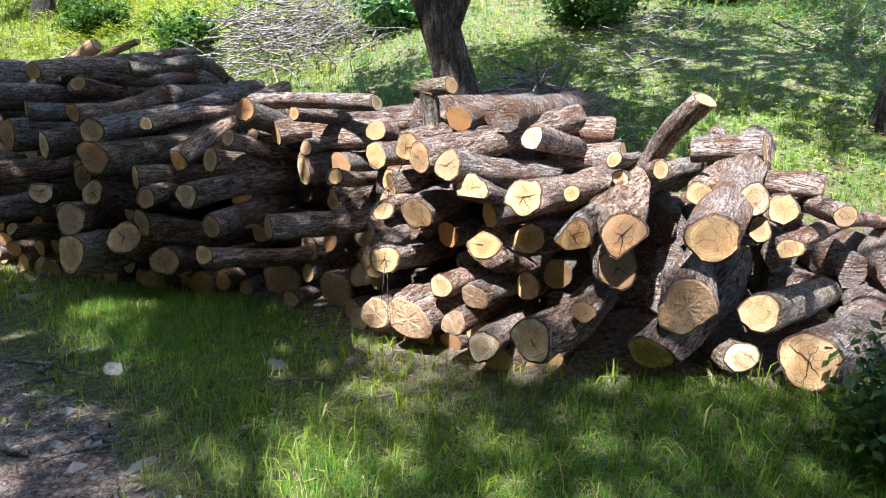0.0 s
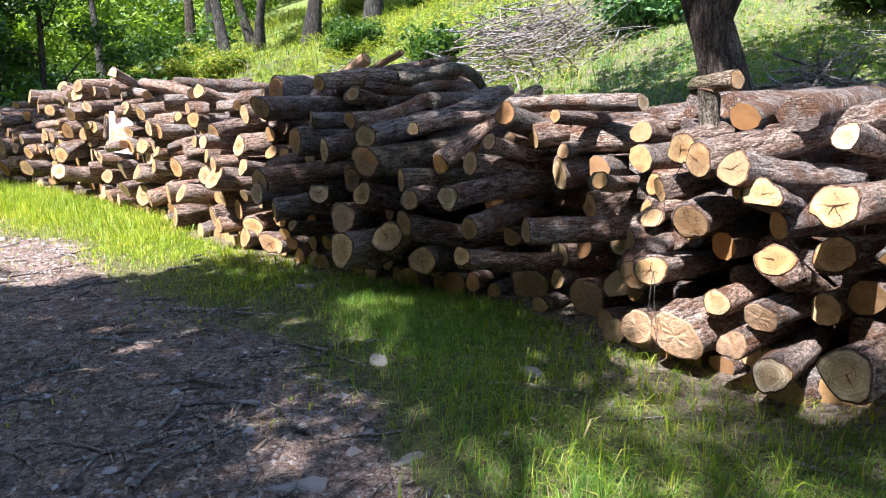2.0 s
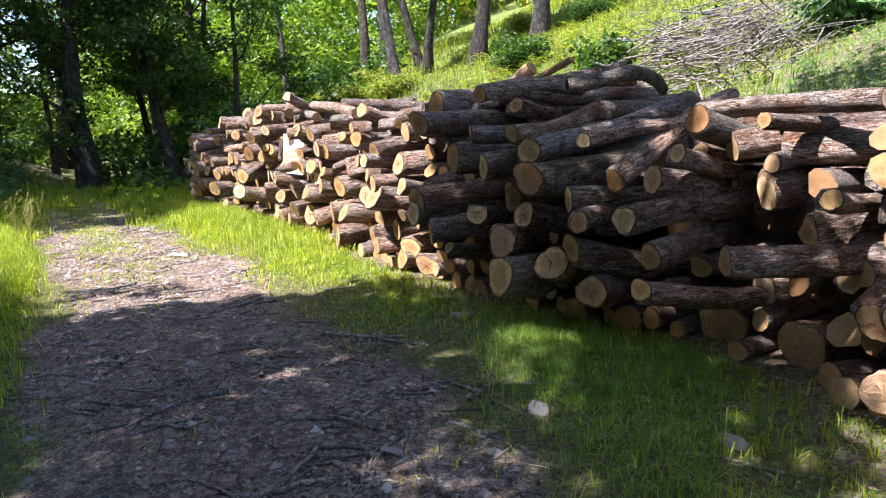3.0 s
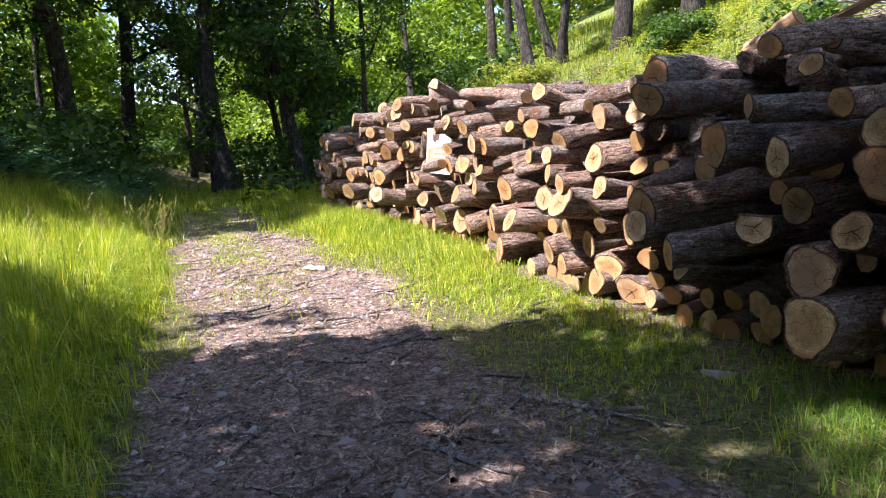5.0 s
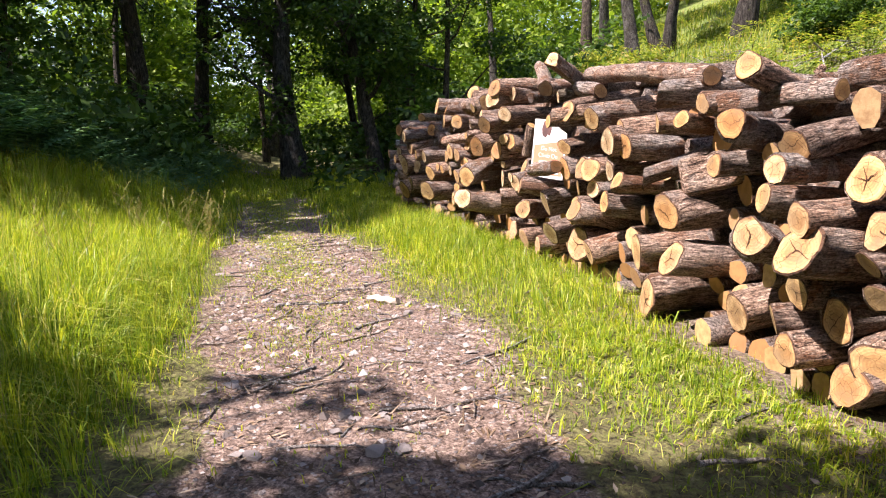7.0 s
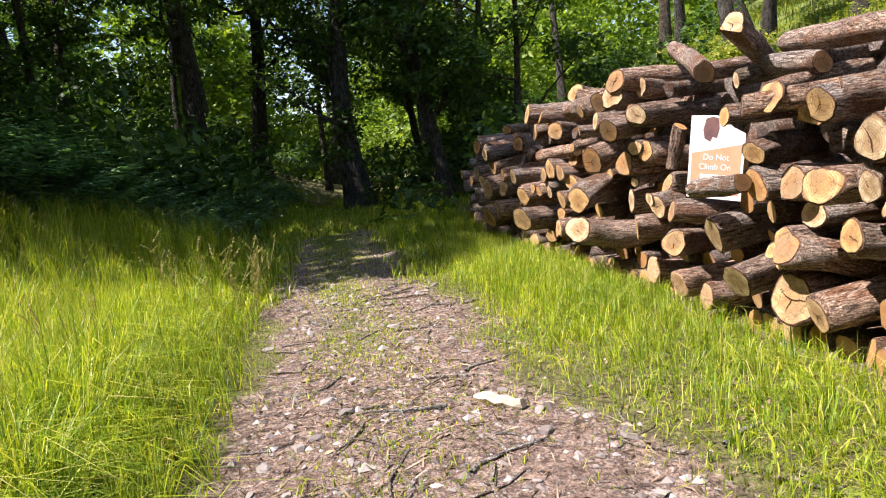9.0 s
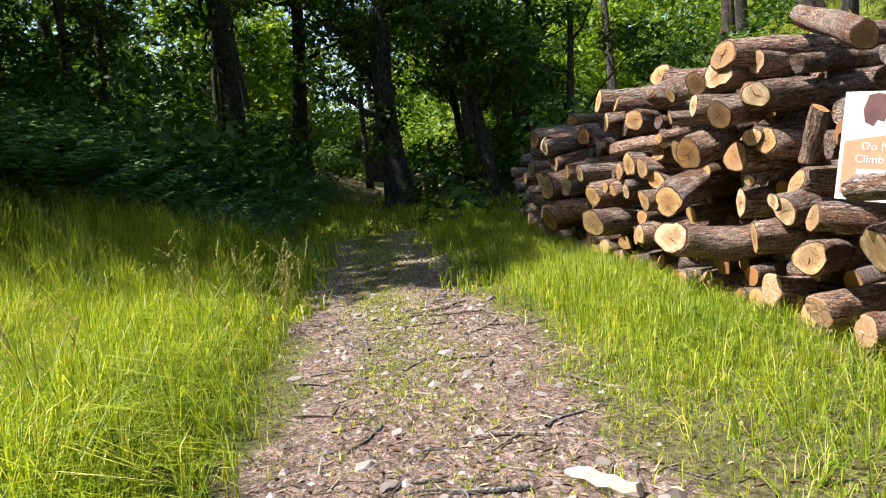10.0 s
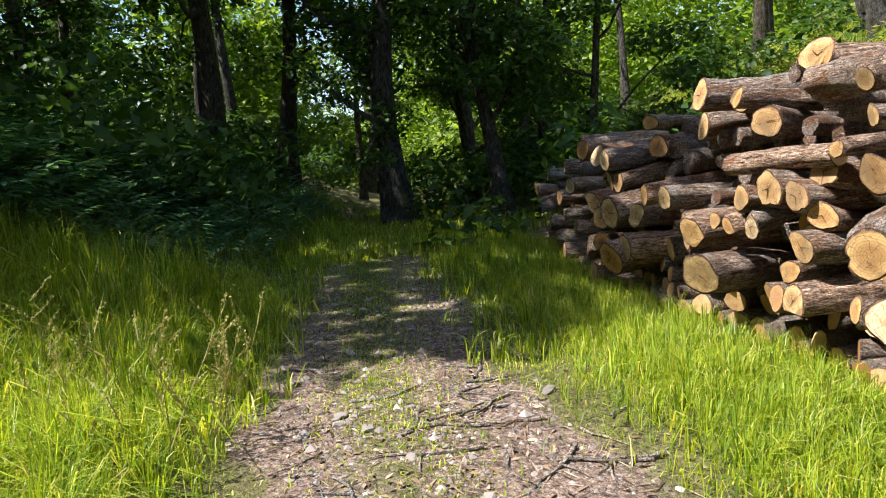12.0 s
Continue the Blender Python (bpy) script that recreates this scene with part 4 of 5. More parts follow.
    me.polygons.foreach_set("use_smooth", [True] * len(me.polygons))
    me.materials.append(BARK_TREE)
    part("trunk", me, base)
    cs, ns = clump_points(rng, clumps, per)
    part("crown", leaves_mesh("crown", cs, ns, leaf, mat or LEAF, rng), base)
    return base


# the oak behind the pile and the thin trees on the hillside
tree(0.30, 6.0, 0.17, 7.5, (-0.27, 0.0), 0.5, 3.0, 8, 120, 0.16, 1, "oak with dark leaning trunk standing behind the log pile", fork=True)
for k, (tx, ty, gr) in enumerate(((-21.9, 26.8, 0.22), (-15.1, 20.2, 0.17), (-17.5, 25.4, 0.16), (-15.7, 23.6, 0.15), (-12.2, 21.6, 0.22), (-10.9, 23.3, 0.26), (-15.5, 38.0, 0.3),
                                  (-7.5, 30.0, 0.2), (-3.0, 34.0, 0.2), (-25.0, 33.0, 0.25), (-30.0, 30.0, 0.2), (-20.0, 36.0, 0.2))):
    tree(tx, ty, gr, 12 + k % 3, (0.09 * math.sin(k * 2.4 + 0.5), 0.05 * math.cos(k * 1.7)), 0.55, 2.6, 7, 90, 0.26, 20 + k, "slender hillside tree with bare lower trunk and light crown", fork=(k == 5))

# trees round the track's far end
for k, (tx, ty, gr, tall, lx, cf) in enumerate(((-21.3, 15.1, 0.2, 11, -0.1, 0.22), (-24.2, 13.8, 0.36, 13, 0.02, 0.2), (-29.5, 12.9, 0.28, 14, 0.0, 0.3), (-28.0, 9.9, 0.33, 14, 0.02, 0.3),
                                                (-27.0, 18.5, 0.15, 12, -0.03, 0.12), (-23.0, 18.5, 0.13, 11, 0.02, 0.10), (-20.5, 17.5, 0.1, 9, 0.02, 0.08), (-33.0, 17.0, 0.12, 13, 0.0, 0.4),
                                                (-31.0, 7.0, 0.13, 13, 0.03, 0.2), (-27.0, 5.5, 0.10, 11, 0.05, 0.15), (-25.0, 2.0, 0.12, 13, 0.0, 0.2), (-34.0, 11.5, 0.12, 14, 0.0, 0.4),
                                                (-38.0, 20.0, 0.25, 14, 0.0, 0.4), (-40.0, 14.0, 0.25, 14, 0.0, 0.4), (-36.0, 25.0, 0.3, 13, 0.0, 0.1), (-30.0, 23.5, 0.3, 12, 0.0, 0.1),
                                                (-39.0, 6.0, 0.3, 14, 0.0, 0.1), (-36.0, -1.0, 0.3, 14, 0.0, 0.1), (-30.0, -4.0, 0.3, 14, 0.0, 0.1), (-45.0, 24.0, 0.3, 14, 0.0, 0.08), (-47.0, 9.0, 0.3, 14, 0.0, 0.08))):
    tree(tx, ty, gr, tall, (lx, 0.01), cf, 3.4, 9, 170, 0.135, 50 + k, "dark woodland oak beside the shaded end of the track", clump=(0.8, 0.8, 0.45))

# ---- tall trees on the sunny side, whose crowns shade the near verge, the middle of the pile and the wood ----
DRIFT = Vector((SUN_FROM.x / SUN_FROM.z, SUN_FROM.y / SUN_FROM.z))
NEAR_SHADE = [(-11.2, 0), (-12, -6), (7, -6), (7, 2.9), (0.7, 3.0), (-0.2, 3.5), (0.35, 4.6), (0.45, 5.6), (0.0, 7.8), (-2, 8.2), (-4.3, 7.2), (-4.2, 5.75), (-4.5, 5.1),
              (-5.1, 5.0), (-5.5, 4.4), (-5.85, 4.15), (-5.75, 3.75), (-6.1, 3.6), (-7.1, 3.75), (-8.8, 3.8), (-10.9, 3.7)]
BOUGH_SHADE = [(-7.3, 3.55), (-7.1, 4.3), (-6.3, 4.65), (-6.2, 4.4), (-6.75, 4.1), (-6.8, 3.5)]
WOOD_SHADE = [(-11.1, 11.2), (-11.2, 9.3), (-12.0, 9.0), (-12.1, 8.2), (-12.6, 7.9), (-12.5, 7.3), (-12.3, 6.7), (-13.1, 6.1), (-13.5, 5.2), (-13.8, 3.5), (-13.5, 2.0), (-12.5, -12), (-46, -12),
              (-46, 9), (-31, 13), (-31, 25), (-20.5, 22), (-15.5, 15.0)]
HILL_SHADE = [(-0.4, 7.0), (9, 6), (12, 16), (4, 19), (1.8, 12), (0.4, 9.5)]


def inside(poly, x, y):
    hit = False
    for (x1, y1), (x2, y2) in zip(poly, poly[1:] + poly[:1]):
        if (y1 > y) != (y2 > y) and x < x1 + (y - y1) / (y2 - y1) * (x2 - x1):
            hit = not hit
    return hit


def crown_spots(poly, step, low, high, seed, inset, keep=1.0, keep_near=None):
    """Clump centres whose noon shade falls within a stretch of the plan."""
    g, out = random.Random(seed), []
    xs, ys = [p[0] for p in poly], [p[1] for p in poly]
    x = min(xs)
    while x < max(xs):
        y = min(ys)
        while y < max(ys):
            px, py = x + g.uniform(-0.3, 0.3) * step, y + g.uniform(-0.3, 0.3) * step
            ok = all(inside(poly, px + inset * math.cos(a), py + inset * math.sin(a)) for a in (0, 1.57, 3.14, 4.71))
            if ok and poly is NEAR_SHADE and (px > -1.7 and 0.6 < py < 3.5 or -2.8 < px <= -1.7 and 3.3 < py < 4.6):
                ok = False
            if ok and g.random() < (keep_near if keep_near and -1.7 < px < 0.3 and py < 3.3 else keep) * (0.62 if poly is NEAR_SHADE and py > 4.6 and px > -2.8 else 0.86 if px < -24 else 1.0) and math.hypot((px + 25.5) / 2.4, (py - 10) / 2.4) > 1 and math.hypot((px + 22) / 1.6, (py - 13.6) / 1.3) > 1 and math.hypot((px + 29) / 3.2, (py - 11.3) / 1.8) > 1 and math.hypot((px + 25.2) / 2.2, (py - 16.2) / 1.6) > 1:
                h = g.uniform(low, high)
                out.append(Vector((px + DRIFT.x * h, py + DRIFT.y * h, h)))
            y += step
        x += step
    return out


def canopy_tree(x, y, girth, tall, spots, rad, per, leaf, seed):
    """A tall tree whose limbs reach out to the given clumps of its crown."""
    g, rng = random.Random(seed), np.random.default_rng(seed)
    z = ground_z(x, y)
    base = new("tree")
    base.matrix_world = pose(x, y, z)
    tagged(base, "tall broad oak with spreading limbs and dense crown", "tree", "trees of the wood")
    verts, faces = [], []
    path = [Vector((0.12 * math.sin(k + seed), 0.12 * math.cos(1.3 * k + seed), tall * k / 8 - 0.15)) for k in range(9)]
    tube(verts, faces, path, [girth * (1 + 0.6 * math.exp(-k * 2.0)) * (1 - 0.1 * k) for k in range(9)], 10)
    clumps = []
    for k, c in enumerate(spots):
        q = c - Vector((x, y, z))
        clumps.append((tuple(q), (rad * g.uniform(0.75, 1.2), rad * g.uniform(0.75, 1.2), rad * 0.6)))
        if k % 2 == 0:
            a = path[min(8, max(3, int((q.z - 0.35 * q.xy.length) / tall * 8)))]
            pts = [a.lerp(q, f / 5) + Vector((g.gauss(0, 0.12), g.gauss(0, 0.12), 0.5 * math.sin(math.pi * f / 5))) * (0 < f < 5) for f in range(6)]
            tube(verts, faces, pts, [girth * 0.3 * (1 - 0.16 * f) for f in range(6)], 5)
    me = bpy.data.meshes.new("trunk")
    me.from_pydata(verts, [], faces)
    me.polygons.foreach_set("use_smooth", [True] * len(me.polygons))
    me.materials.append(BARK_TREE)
    part("trunk", me, base)
    if clumps:
        cs, ns = clump_points(rng, clumps, per)
        part("crown", leaves_mesh("crown", cs, ns, leaf, LEAF, rng), base)
    return base


def canopy(trunks, spots, rad, per, leaf, seed, tall):
    share = [[] for _ in trunks]
    for c in spots:
        k = min(range(len(trunks)), key=lambda i: (trunks[i][0] - c.x) ** 2 + (trunks[i][1] - c.y) ** 2)
        share[k].append(c)
    for k, (tx, ty, gr) in enumerate(trunks):
        canopy_tree(tx, ty, gr, tall, share[k], rad, per, leaf, seed + k)


canopy([(-12.5, -6.5, 0.26), (-8.2, -7.0, 0.3), (-4.0, -8.5, 0.34), (0.5, -7.5, 0.3), (4.0, -5.5, 0.28)],
       crown_spots(NEAR_SHADE, 0.8, 6.5, 9.5, 3, 0.42, 0.98), 0.7, 270, 0.17, 300, 8.5)
canopy([(-10.4, -5.2, 0.2)], crown_spots(BOUGH_SHADE, 0.3, 7.5, 8.5, 14, 0.0, 0.9), 0.28, 45, 0.12, 315, 8.5)
canopy([(1.8, -8.8, 0.24)], crown_spots([(-2.9, 3.2), (-1.75, 3.0), (-1.75, 0.6), (4.5, 0.6), (4.5, 2.9), (0.7, 3.05), (-0.5, 3.6), (-1.75, 4.6), (-2.9, 4.6)], 0.62, 11.0, 13.5, 12, 0.0, 0.97, 0.72), 0.66, 175, 0.105, 310, 12.5)
canopy([(5.6, -0.5, 0.26), (4.5, 6.75, 0.17)], crown_spots(HILL_SHADE, 1.3, 7.5, 10, 4, 0.3, 0.8), 0.8, 130, 0.2, 320, 9)
canopy([(-17.5, -4.5, 0.3), (-21.0, -1.5, 0.3), (-26.0, 1.0, 0.34), (-21.5, -8.0, 0.3),
        (-29.0, -9.0, 0.3)], crown_spots(WOOD_SHADE, 1.2, 8.5, 11, 6, 0.2, 1.0), 1.0, 250, 0.19, 340, 10)

canopy([(2.6, -3.2, 0.2)], crown_spots([(0.2, 6.4), (1.8, 6.4), (2.2, 9.6), (1.0, 9.6)], 0.8, 7.0, 9.0, 8, 0.1, 0.9), 0.7, 260, 0.18, 330, 8)

# ---- far wood: leafy hillside beyond the track and above the slope ----
far_rng = np.random.default_rng(77)


def wood_mass(name, spots, per, leaf, mat, label, seed):
    rng = np.random.default_rng(seed)
    cs, ns = clump_points(rng, spots, per)
    ob = new(name, leaves_mesh(name, cs, ns, leaf, mat, rng))
    return tagged(ob, label, "woodland", kind="stuff")


spots = []
while len(spots) < 500:
    a, d = far_rng.uniform(0.30, 1.62), far_rng.uniform(34, 75)
    x, y = -8 - d * math.sin(a), 6 + d * math.cos(a)
    z = ground_z(x, y) + far_rng.uniform(0.3, 11)
    if behind(np.array([x]), np.array([y]))[0] > 16 and x > -30:
        continue
    if z > 4.5 and abs(math.atan2(y - 4.4, -7 - x) - 0.459) < 0.05:
        continue
    spots.append(((x, y, z), (2.4, 2.4, 1.7)))
# plain dark leaves below y 13, the sun-toned copy from there on
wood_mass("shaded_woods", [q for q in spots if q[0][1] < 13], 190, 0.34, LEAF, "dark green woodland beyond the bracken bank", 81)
wood_mass("far_woods", [q for q in spots if q[0][1] >= 13], 260, 0.32, LIT_FAR_LEAF, "dense green woodland closing the far end of the valley", 78)
spots = []
while len(spots) < 260:
    x, y = far_rng.uniform(-45, 30), far_rng.uniform(30, 75)
    if behind(np.array([x]), np.array([y]))[0] < 24:
        continue
    spots.append(((x, y, ground_z(x, y) + far_rng.uniform(0.2, 5) ** 1.0), (2.2, 2.2, 1.6)))
wood_mass("upper_woods", spots, 110, 0.5, SCRUB, "sunlit bushes and young trees high on the hillside", 79)

# unseen leaf mass added beyond the track's outer side to cut low sky light
spots = []
while len(spots) < 260:
    x, y = far_rng.uniform(-34, 24), far_rng.uniform(-24, -12)
    spots.append(((x, y, ground_z(x, y) + far_rng.uniform(0.3, 8)), (2.2, 2.2, 1.6)))
wood_mass("outer_woods", spots, 110, 0.45, LEAF, "leaf mass added on the unseen outer side to hold back low sky light", 83)

# undergrowth below the trees
spots = []
while len(spots) < 260:
    x, y = far_rng.uniform(-48, -17), far_rng.uniform(-6, 26)
    if on_track(np.array([x]), np.array([y]))[0] > 0.05 or -1.6 < beside(np.array([x]), np.array([y]))[0] < 1.2:
        continue
    spots.append(((x, y, ground_z(x, y) + far_rng.uniform(0.1, 1.6)), (1.0, 1.0, 0.6)))
wood_mass("undergrowth", spots, 130, 0.17, LEAF, "tangled green undergrowth below the trees", 80)

# ---- grass ----


def tuft_hash(i, j, k):
    return np.mod(np.sin(i * 127.1 + j * 311.7 + k * 74.7) * 43758.5453, 1.0)


def blades(name, x, y, tall, wide, mat, label, rng, lean=0.35, sink=0.01, tuft=0.0):
    """A sward of single bent blades in tufts, each a tapering strip with a pointed tip."""
    n = len(x)
    a = 2.6 * soft_noise(x * 2.1, y * 2.1, 3) + 3.0 * soft_noise(x * 0.7, y * 0.8, 8) + rng.normal(0, 1.1, n)
    if tuft:
        i, j = np.floor(x / tuft), np.floor(y / tuft)
        ox = x - (i + tuft_hash(i, j, 1)) * tuft
        oy = y - (j + tuft_hash(i, j, 2)) * tuft
        pull = rng.uniform(0.1, 0.75, n)
        x, y = x - ox * pull, y - oy * pull
        tall = tall * (0.55 + 0.85 * tuft_hash(i, j, 3))
        a = np.where(rng.uniform(0, 1, n) < 0.6, np.arctan2(oy, ox) + rng.normal(0, 0.7, n), a)
    z = height(x, y) - sink
    ln = np.abs(rng.normal(0, lean, n)) * tall
    dx, dy = np.cos(a) * ln, np.sin(a) * ln
    b = a + rng.normal(0, 0.5, n) + np.pi / 2
    wx, wy = np.cos(b) * wide / 2, np.sin(b) * wide / 2
    p = np.stack([x, y, z], 1)
    w = np.stack([wx, wy, np.zeros(n)], 1)
    m = p + np.stack([dx * 0.3, dy * 0.3, tall * 0.58], 1)
    t = p + np.stack([dx, dy, tall * (1 - 0.5 * np.minimum(ln / tall, 1.2))], 1)
    co = np.stack([p - w, p + w, m + w * 0.75, m - w * 0.75, t], 1).reshape(-1, 3)
    me = bpy.data.meshes.new(name)
    me.vertices.add(5 * n)
    me.vertices.foreach_set("co", co.reshape(-1).astype(np.float32))
    me.loops.add(7 * n)
    base = np.arange(n)[:, None] * 5
    me.loops.foreach_set("vertex_index", (base + np.array([[0, 1, 2, 3, 3, 2, 4]])).reshape(-1).astype(np.int32))
    me.polygons.add(2 * n)
    st = np.stack([np.arange(n) * 7, np.arange(n) * 7 + 4], 1).reshape(-1)
    me.polygons.foreach_set("loop_start", st.astype(np.int32))
    me.update(calc_edges=True)
    me.materials.append(mat)
    return tagged(new(name, me), label, "grass", kind="stuff")


def scatter(rng, n, x0, x1, y0, y1, keep):
    """Random plan points for which keep(x, y) beats a random draw."""
    x, y = rng.uniform(x0, x1, n), rng.uniform(y0, y1, n)
    k = keep(x, y) > rng.uniform(0, 1, n)
    return x[k], y[k]


def pile_gap(x, y):
    """Metres in front of the pile's face."""
    return (np.interp(x, FACE[::-1, 0], FACE[::-1, 1]) - y) * 0.88


def patchy(x, y, f=1.6, seed=0):
    return np.clip(0.5 + 0.7 * soft_noise(x * f, y * f, seed), 0, 1)


rg = np.random.default_rng(9)
# tall verge on the outer side
x, y = scatter(rg, 360000, -15.5, -3.0, -1.0, 7.4, lambda x, y: smooth(-0.05, 0.35, beside(x, y)) * smooth(4.5, 2.2, beside(x, y)) * (0.55 + 0.45 * patchy(x, y)))
tall = (0.20 + 0.34 * smooth(0.0, 0.8, beside(x, y))) * rg.uniform(0.55, 1.25, len(x)) * (0.75 + 0.5 * patchy(x, y, 1.1, 4))
blades("verge_grass", x, y, tall * 0.9, rg.uniform(0.0035, 0.0095, len(x)), GRASS, "tall lush grass along the track", rg, 0.75, 0.01, 0.19)
x, y = scatter(rg, 16000, -16.5, -4.0, 0.0, 7.6, lambda x, y: smooth(0.2, 0.8, beside(x, y)) * smooth(4.6, 2.6, beside(x, y)) * (0.35 * patchy(x, y, 0.8, 2) ** 2 + 0.65 * smooth(0.9, 1.8, beside(x, y)) * patchy(x, y, 1.4, 12)))
blades("dry_stems", x, y, rg.uniform(0.45, 0.8, len(x)), rg.uniform(0.002, 0.005, len(x)), STRAW, "dry flowering grass stems above the verge", rg, 0.22)
# strip between track and pile
x, y = scatter(rg, 700000, -17.5, 3.0, 0.3, 12.5, lambda x, y: (1 - on_track(x, y)) * smooth(-0.25, -0.05, pile_gap(x, y)) * (0.25 + 0.75 * smooth(0.0, 0.7, y - np.interp(x, RIGHT_EDGE[:, 0], RIGHT_EDGE[:, 1])))
               * np.where(x < -5.5, 0.95, np.where(x < -3.4, 0.75, np.where(x < -1.4, 0.95 * (0.12 + 0.88 * patchy(x, y, 2.2, 1)), 0.4))) * (0.35 + 0.65 * patchy(x, y, 2.6, 6)))
grow = smooth(-4.0, -9.5, x)
tall = (0.065 + 0.02 * smooth(-1.5, -1.0, x) + 0.11 * grow * smooth(1.9, 0.6, pile_gap(x, y)) + 0.05 * patchy(x, y, 1.7, 3)) * rg.uniform(0.5, 1.3, len(x))
blades("pile_verge_grass", x, y, tall, np.where(rg.uniform(0, 1, len(x)) < 0.12, 2.0, 1.0) * rg.uniform(0.003, 0.0065, len(x)), GRASS, "short to knee-high grass in front of the logs", rg, 0.85, 0.01, 0.13)
x, y = scatter(rg, 270000, -17.0, -7.6, 5.5, 12.0, lambda x, y: smooth(0.1, 0.9, y - np.interp(x, RIGHT_EDGE[:, 0], RIGHT_EDGE[:, 1])) * smooth(-0.15, 0.0, pile_gap(x, y)) * smooth(-7.6, -9.4, x) * (0.25 + 0.75 * patchy(x, y, 1.9, 41)))
blades("lush_grass", x, y, (0.10 + 0.16 * patchy(x, y, 1.3, 43)) * rg.uniform(0.5, 1.3, len(x)), rg.uniform(0.004, 0.009, len(x)), GRASS, "lush bright grass at the foot of the log pile", rg, 0.6, 0.01, 0.14)
# short dense sward of the sunny verge, thinning out onto the track
x, y = scatter(rg, 420000, -14.0, -3.4, 3.0, 10.2, lambda x, y: (1 - 0.93 * on_track(x, y)) * smooth(-0.1, 0.1, pile_gap(x, y)) * smooth(-0.5, 0.9, y - np.interp(x, RIGHT_EDGE[:, 0], RIGHT_EDGE[:, 1]))
               * (0.12 + 0.88 * patchy(x, y, 2.9, 21)))
blades("verge_sward", x, y, (0.03 + 0.05 * patchy(x, y, 2.0, 9)) * rg.uniform(0.5, 1.4, len(x)), rg.uniform(0.004, 0.009, len(x)), GRASS, "short dense grass of the sunny verge", rg, 0.9, 0.01, 0.09)
# dense sward beside the pile's near end
x, y = scatter(rg, 380000, -4.2, 2.8, 0.4, 5.2, lambda x, y: (1 - on_track(x, y)) * smooth(-0.1, 0.05, pile_gap(x, y)) * (0.12 + 0.88 * smooth(0.05, 0.85, y - np.interp(x, RIGHT_EDGE[:, 0], RIGHT_EDGE[:, 1])))
               * (0.1 + 0.9 * patchy(x, y, 2.4, 15) ** 1.3))
blades("near_sward", x, y, (0.045 + 0.06 * patchy(x, y, 2.0, 9)) * rg.uniform(0.5, 1.3, len(x)), rg.uniform(0.0025, 0.005, len(x)), SHADE_GRASS, "dense fine grass by the near end of the pile", rg, 1.0, 0.01, 0.08)
x, y = scatter(rg, 9000, -1.8, 2.8, 0.4, 3.5, lambda x, y: (1 - on_track(x, y)) * smooth(-0.1, 0.05, pile_gap(x, y)) * patchy(x, y, 1.7, 19))
blades("withered_grass", x, y, rg.uniform(0.04, 0.13, len(x)), rg.uniform(0.002, 0.004, len(x)), STRAW, "withered stalks among the fine grass", rg, 0.9)
# grass on the crown of the track, and stray tufts
x, y = scatter(rg, 420000, -20.0, -1.0, 0.5, 13.0, lambda x, y: on_track(x, y) * (smooth(0.75, 0.1, np.abs(y - 0.2 - (np.interp(x, LEFT_EDGE[:, 0], LEFT_EDGE[:, 1]) + np.interp(x, RIGHT_EDGE[:, 0], RIGHT_EDGE[:, 1])) / 2 + 0.3))
               * smooth(-5.0, -10.0, x) * (0.15 + 0.85 * patchy(x, y, 3.1, 8)) + 0.26 * smooth(-12.2, -15.0, x) + 0.16 * smooth(0.72, 0.9, patchy(x, y, 3.7, 5))))
blades("track_grass", x, y, rg.uniform(0.02, 0.055, len(x)), rg.uniform(0.005, 0.009, len(x)), GRASS, "thin grass growing on the crown of the track", rg, 0.9, 0.005, 0.06)
# shaded wood floor
x, y = scatter(rg, 260000, -34.0, -12.0, -3.0, 20.0, lambda x, y: (1 - on_track(x, y)) * smooth(0.0, -0.4, -pile_gap(x, y)) * smooth(9, 4, np.abs(beside(x, y) + 1)) * (0.4 + 0.6 * patchy(x, y, 1.0, 7)))
blades("wood_floor_grass", x, y, rg.uniform(0.08, 0.30, len(x)), rg.uniform(0.009, 0.018, len(x)), GRASS, "shaded grass under the trees", rg, 0.7, 0.01, 0.3)
x, y = scatter(rg, 50000, -31.0, -18.0, 7.0, 16.5, lambda x, y: 0.4 + 0.6 * patchy(x, y, 1.0, 17))
blades("glade_grass", x, y, rg.uniform(0.08, 0.26, len(x)), rg.uniform(0.012, 0.022, len(x)), GRASS, "grass of the small glade where the track ends", rg, 0.7, 0.01, 0.3)
# hillside
x, y = scatter(rg, 120000, -34.0, 14.0, 3.5, 40.0, lambda x, y: smooth(1.6, 2.8, behind(x, y)) * smooth(34, 8, behind(x, y)) * (0.25 + 0.75 * patchy(x, y, 0.9, 5)) * (1 - smooth(-2.5, -0.5, x) * smooth(11, 8, behind(x, y))))
far = smooth(2, 22, behind(x, y))
blades("hill_grass", x, y, rg.uniform(0.10, 0.34, len(x)) * (1 + 0.6 * far), rg.uniform(0.010, 0.022, len(x)) * (1 + 1.6 * far), SCRUB, "rough sunlit grass on the slope", rg, 0.5)

# the near slope behind the pile's end
x, y = scatter(rg, 130000, -5.0, 9.0, 3.6, 15.0, lambda x, y: smooth(1.4, 2.2, behind(x, y)) * smooth(11, 5, behind(x, y)) * (0.2 + 0.8 * patchy(x, y, 1.5, 25)))
blades("slope_grass", x, y, rg.uniform(0.04, 0.15, len(x)) * (0.6 + 0.8 * patchy(x, y, 1.1, 27)), rg.uniform(0.004, 0.009, len(x)), SHADE_GRASS, "rough green grass on the slope behind the logs", rg, 0.7, 0.01, 0.2)

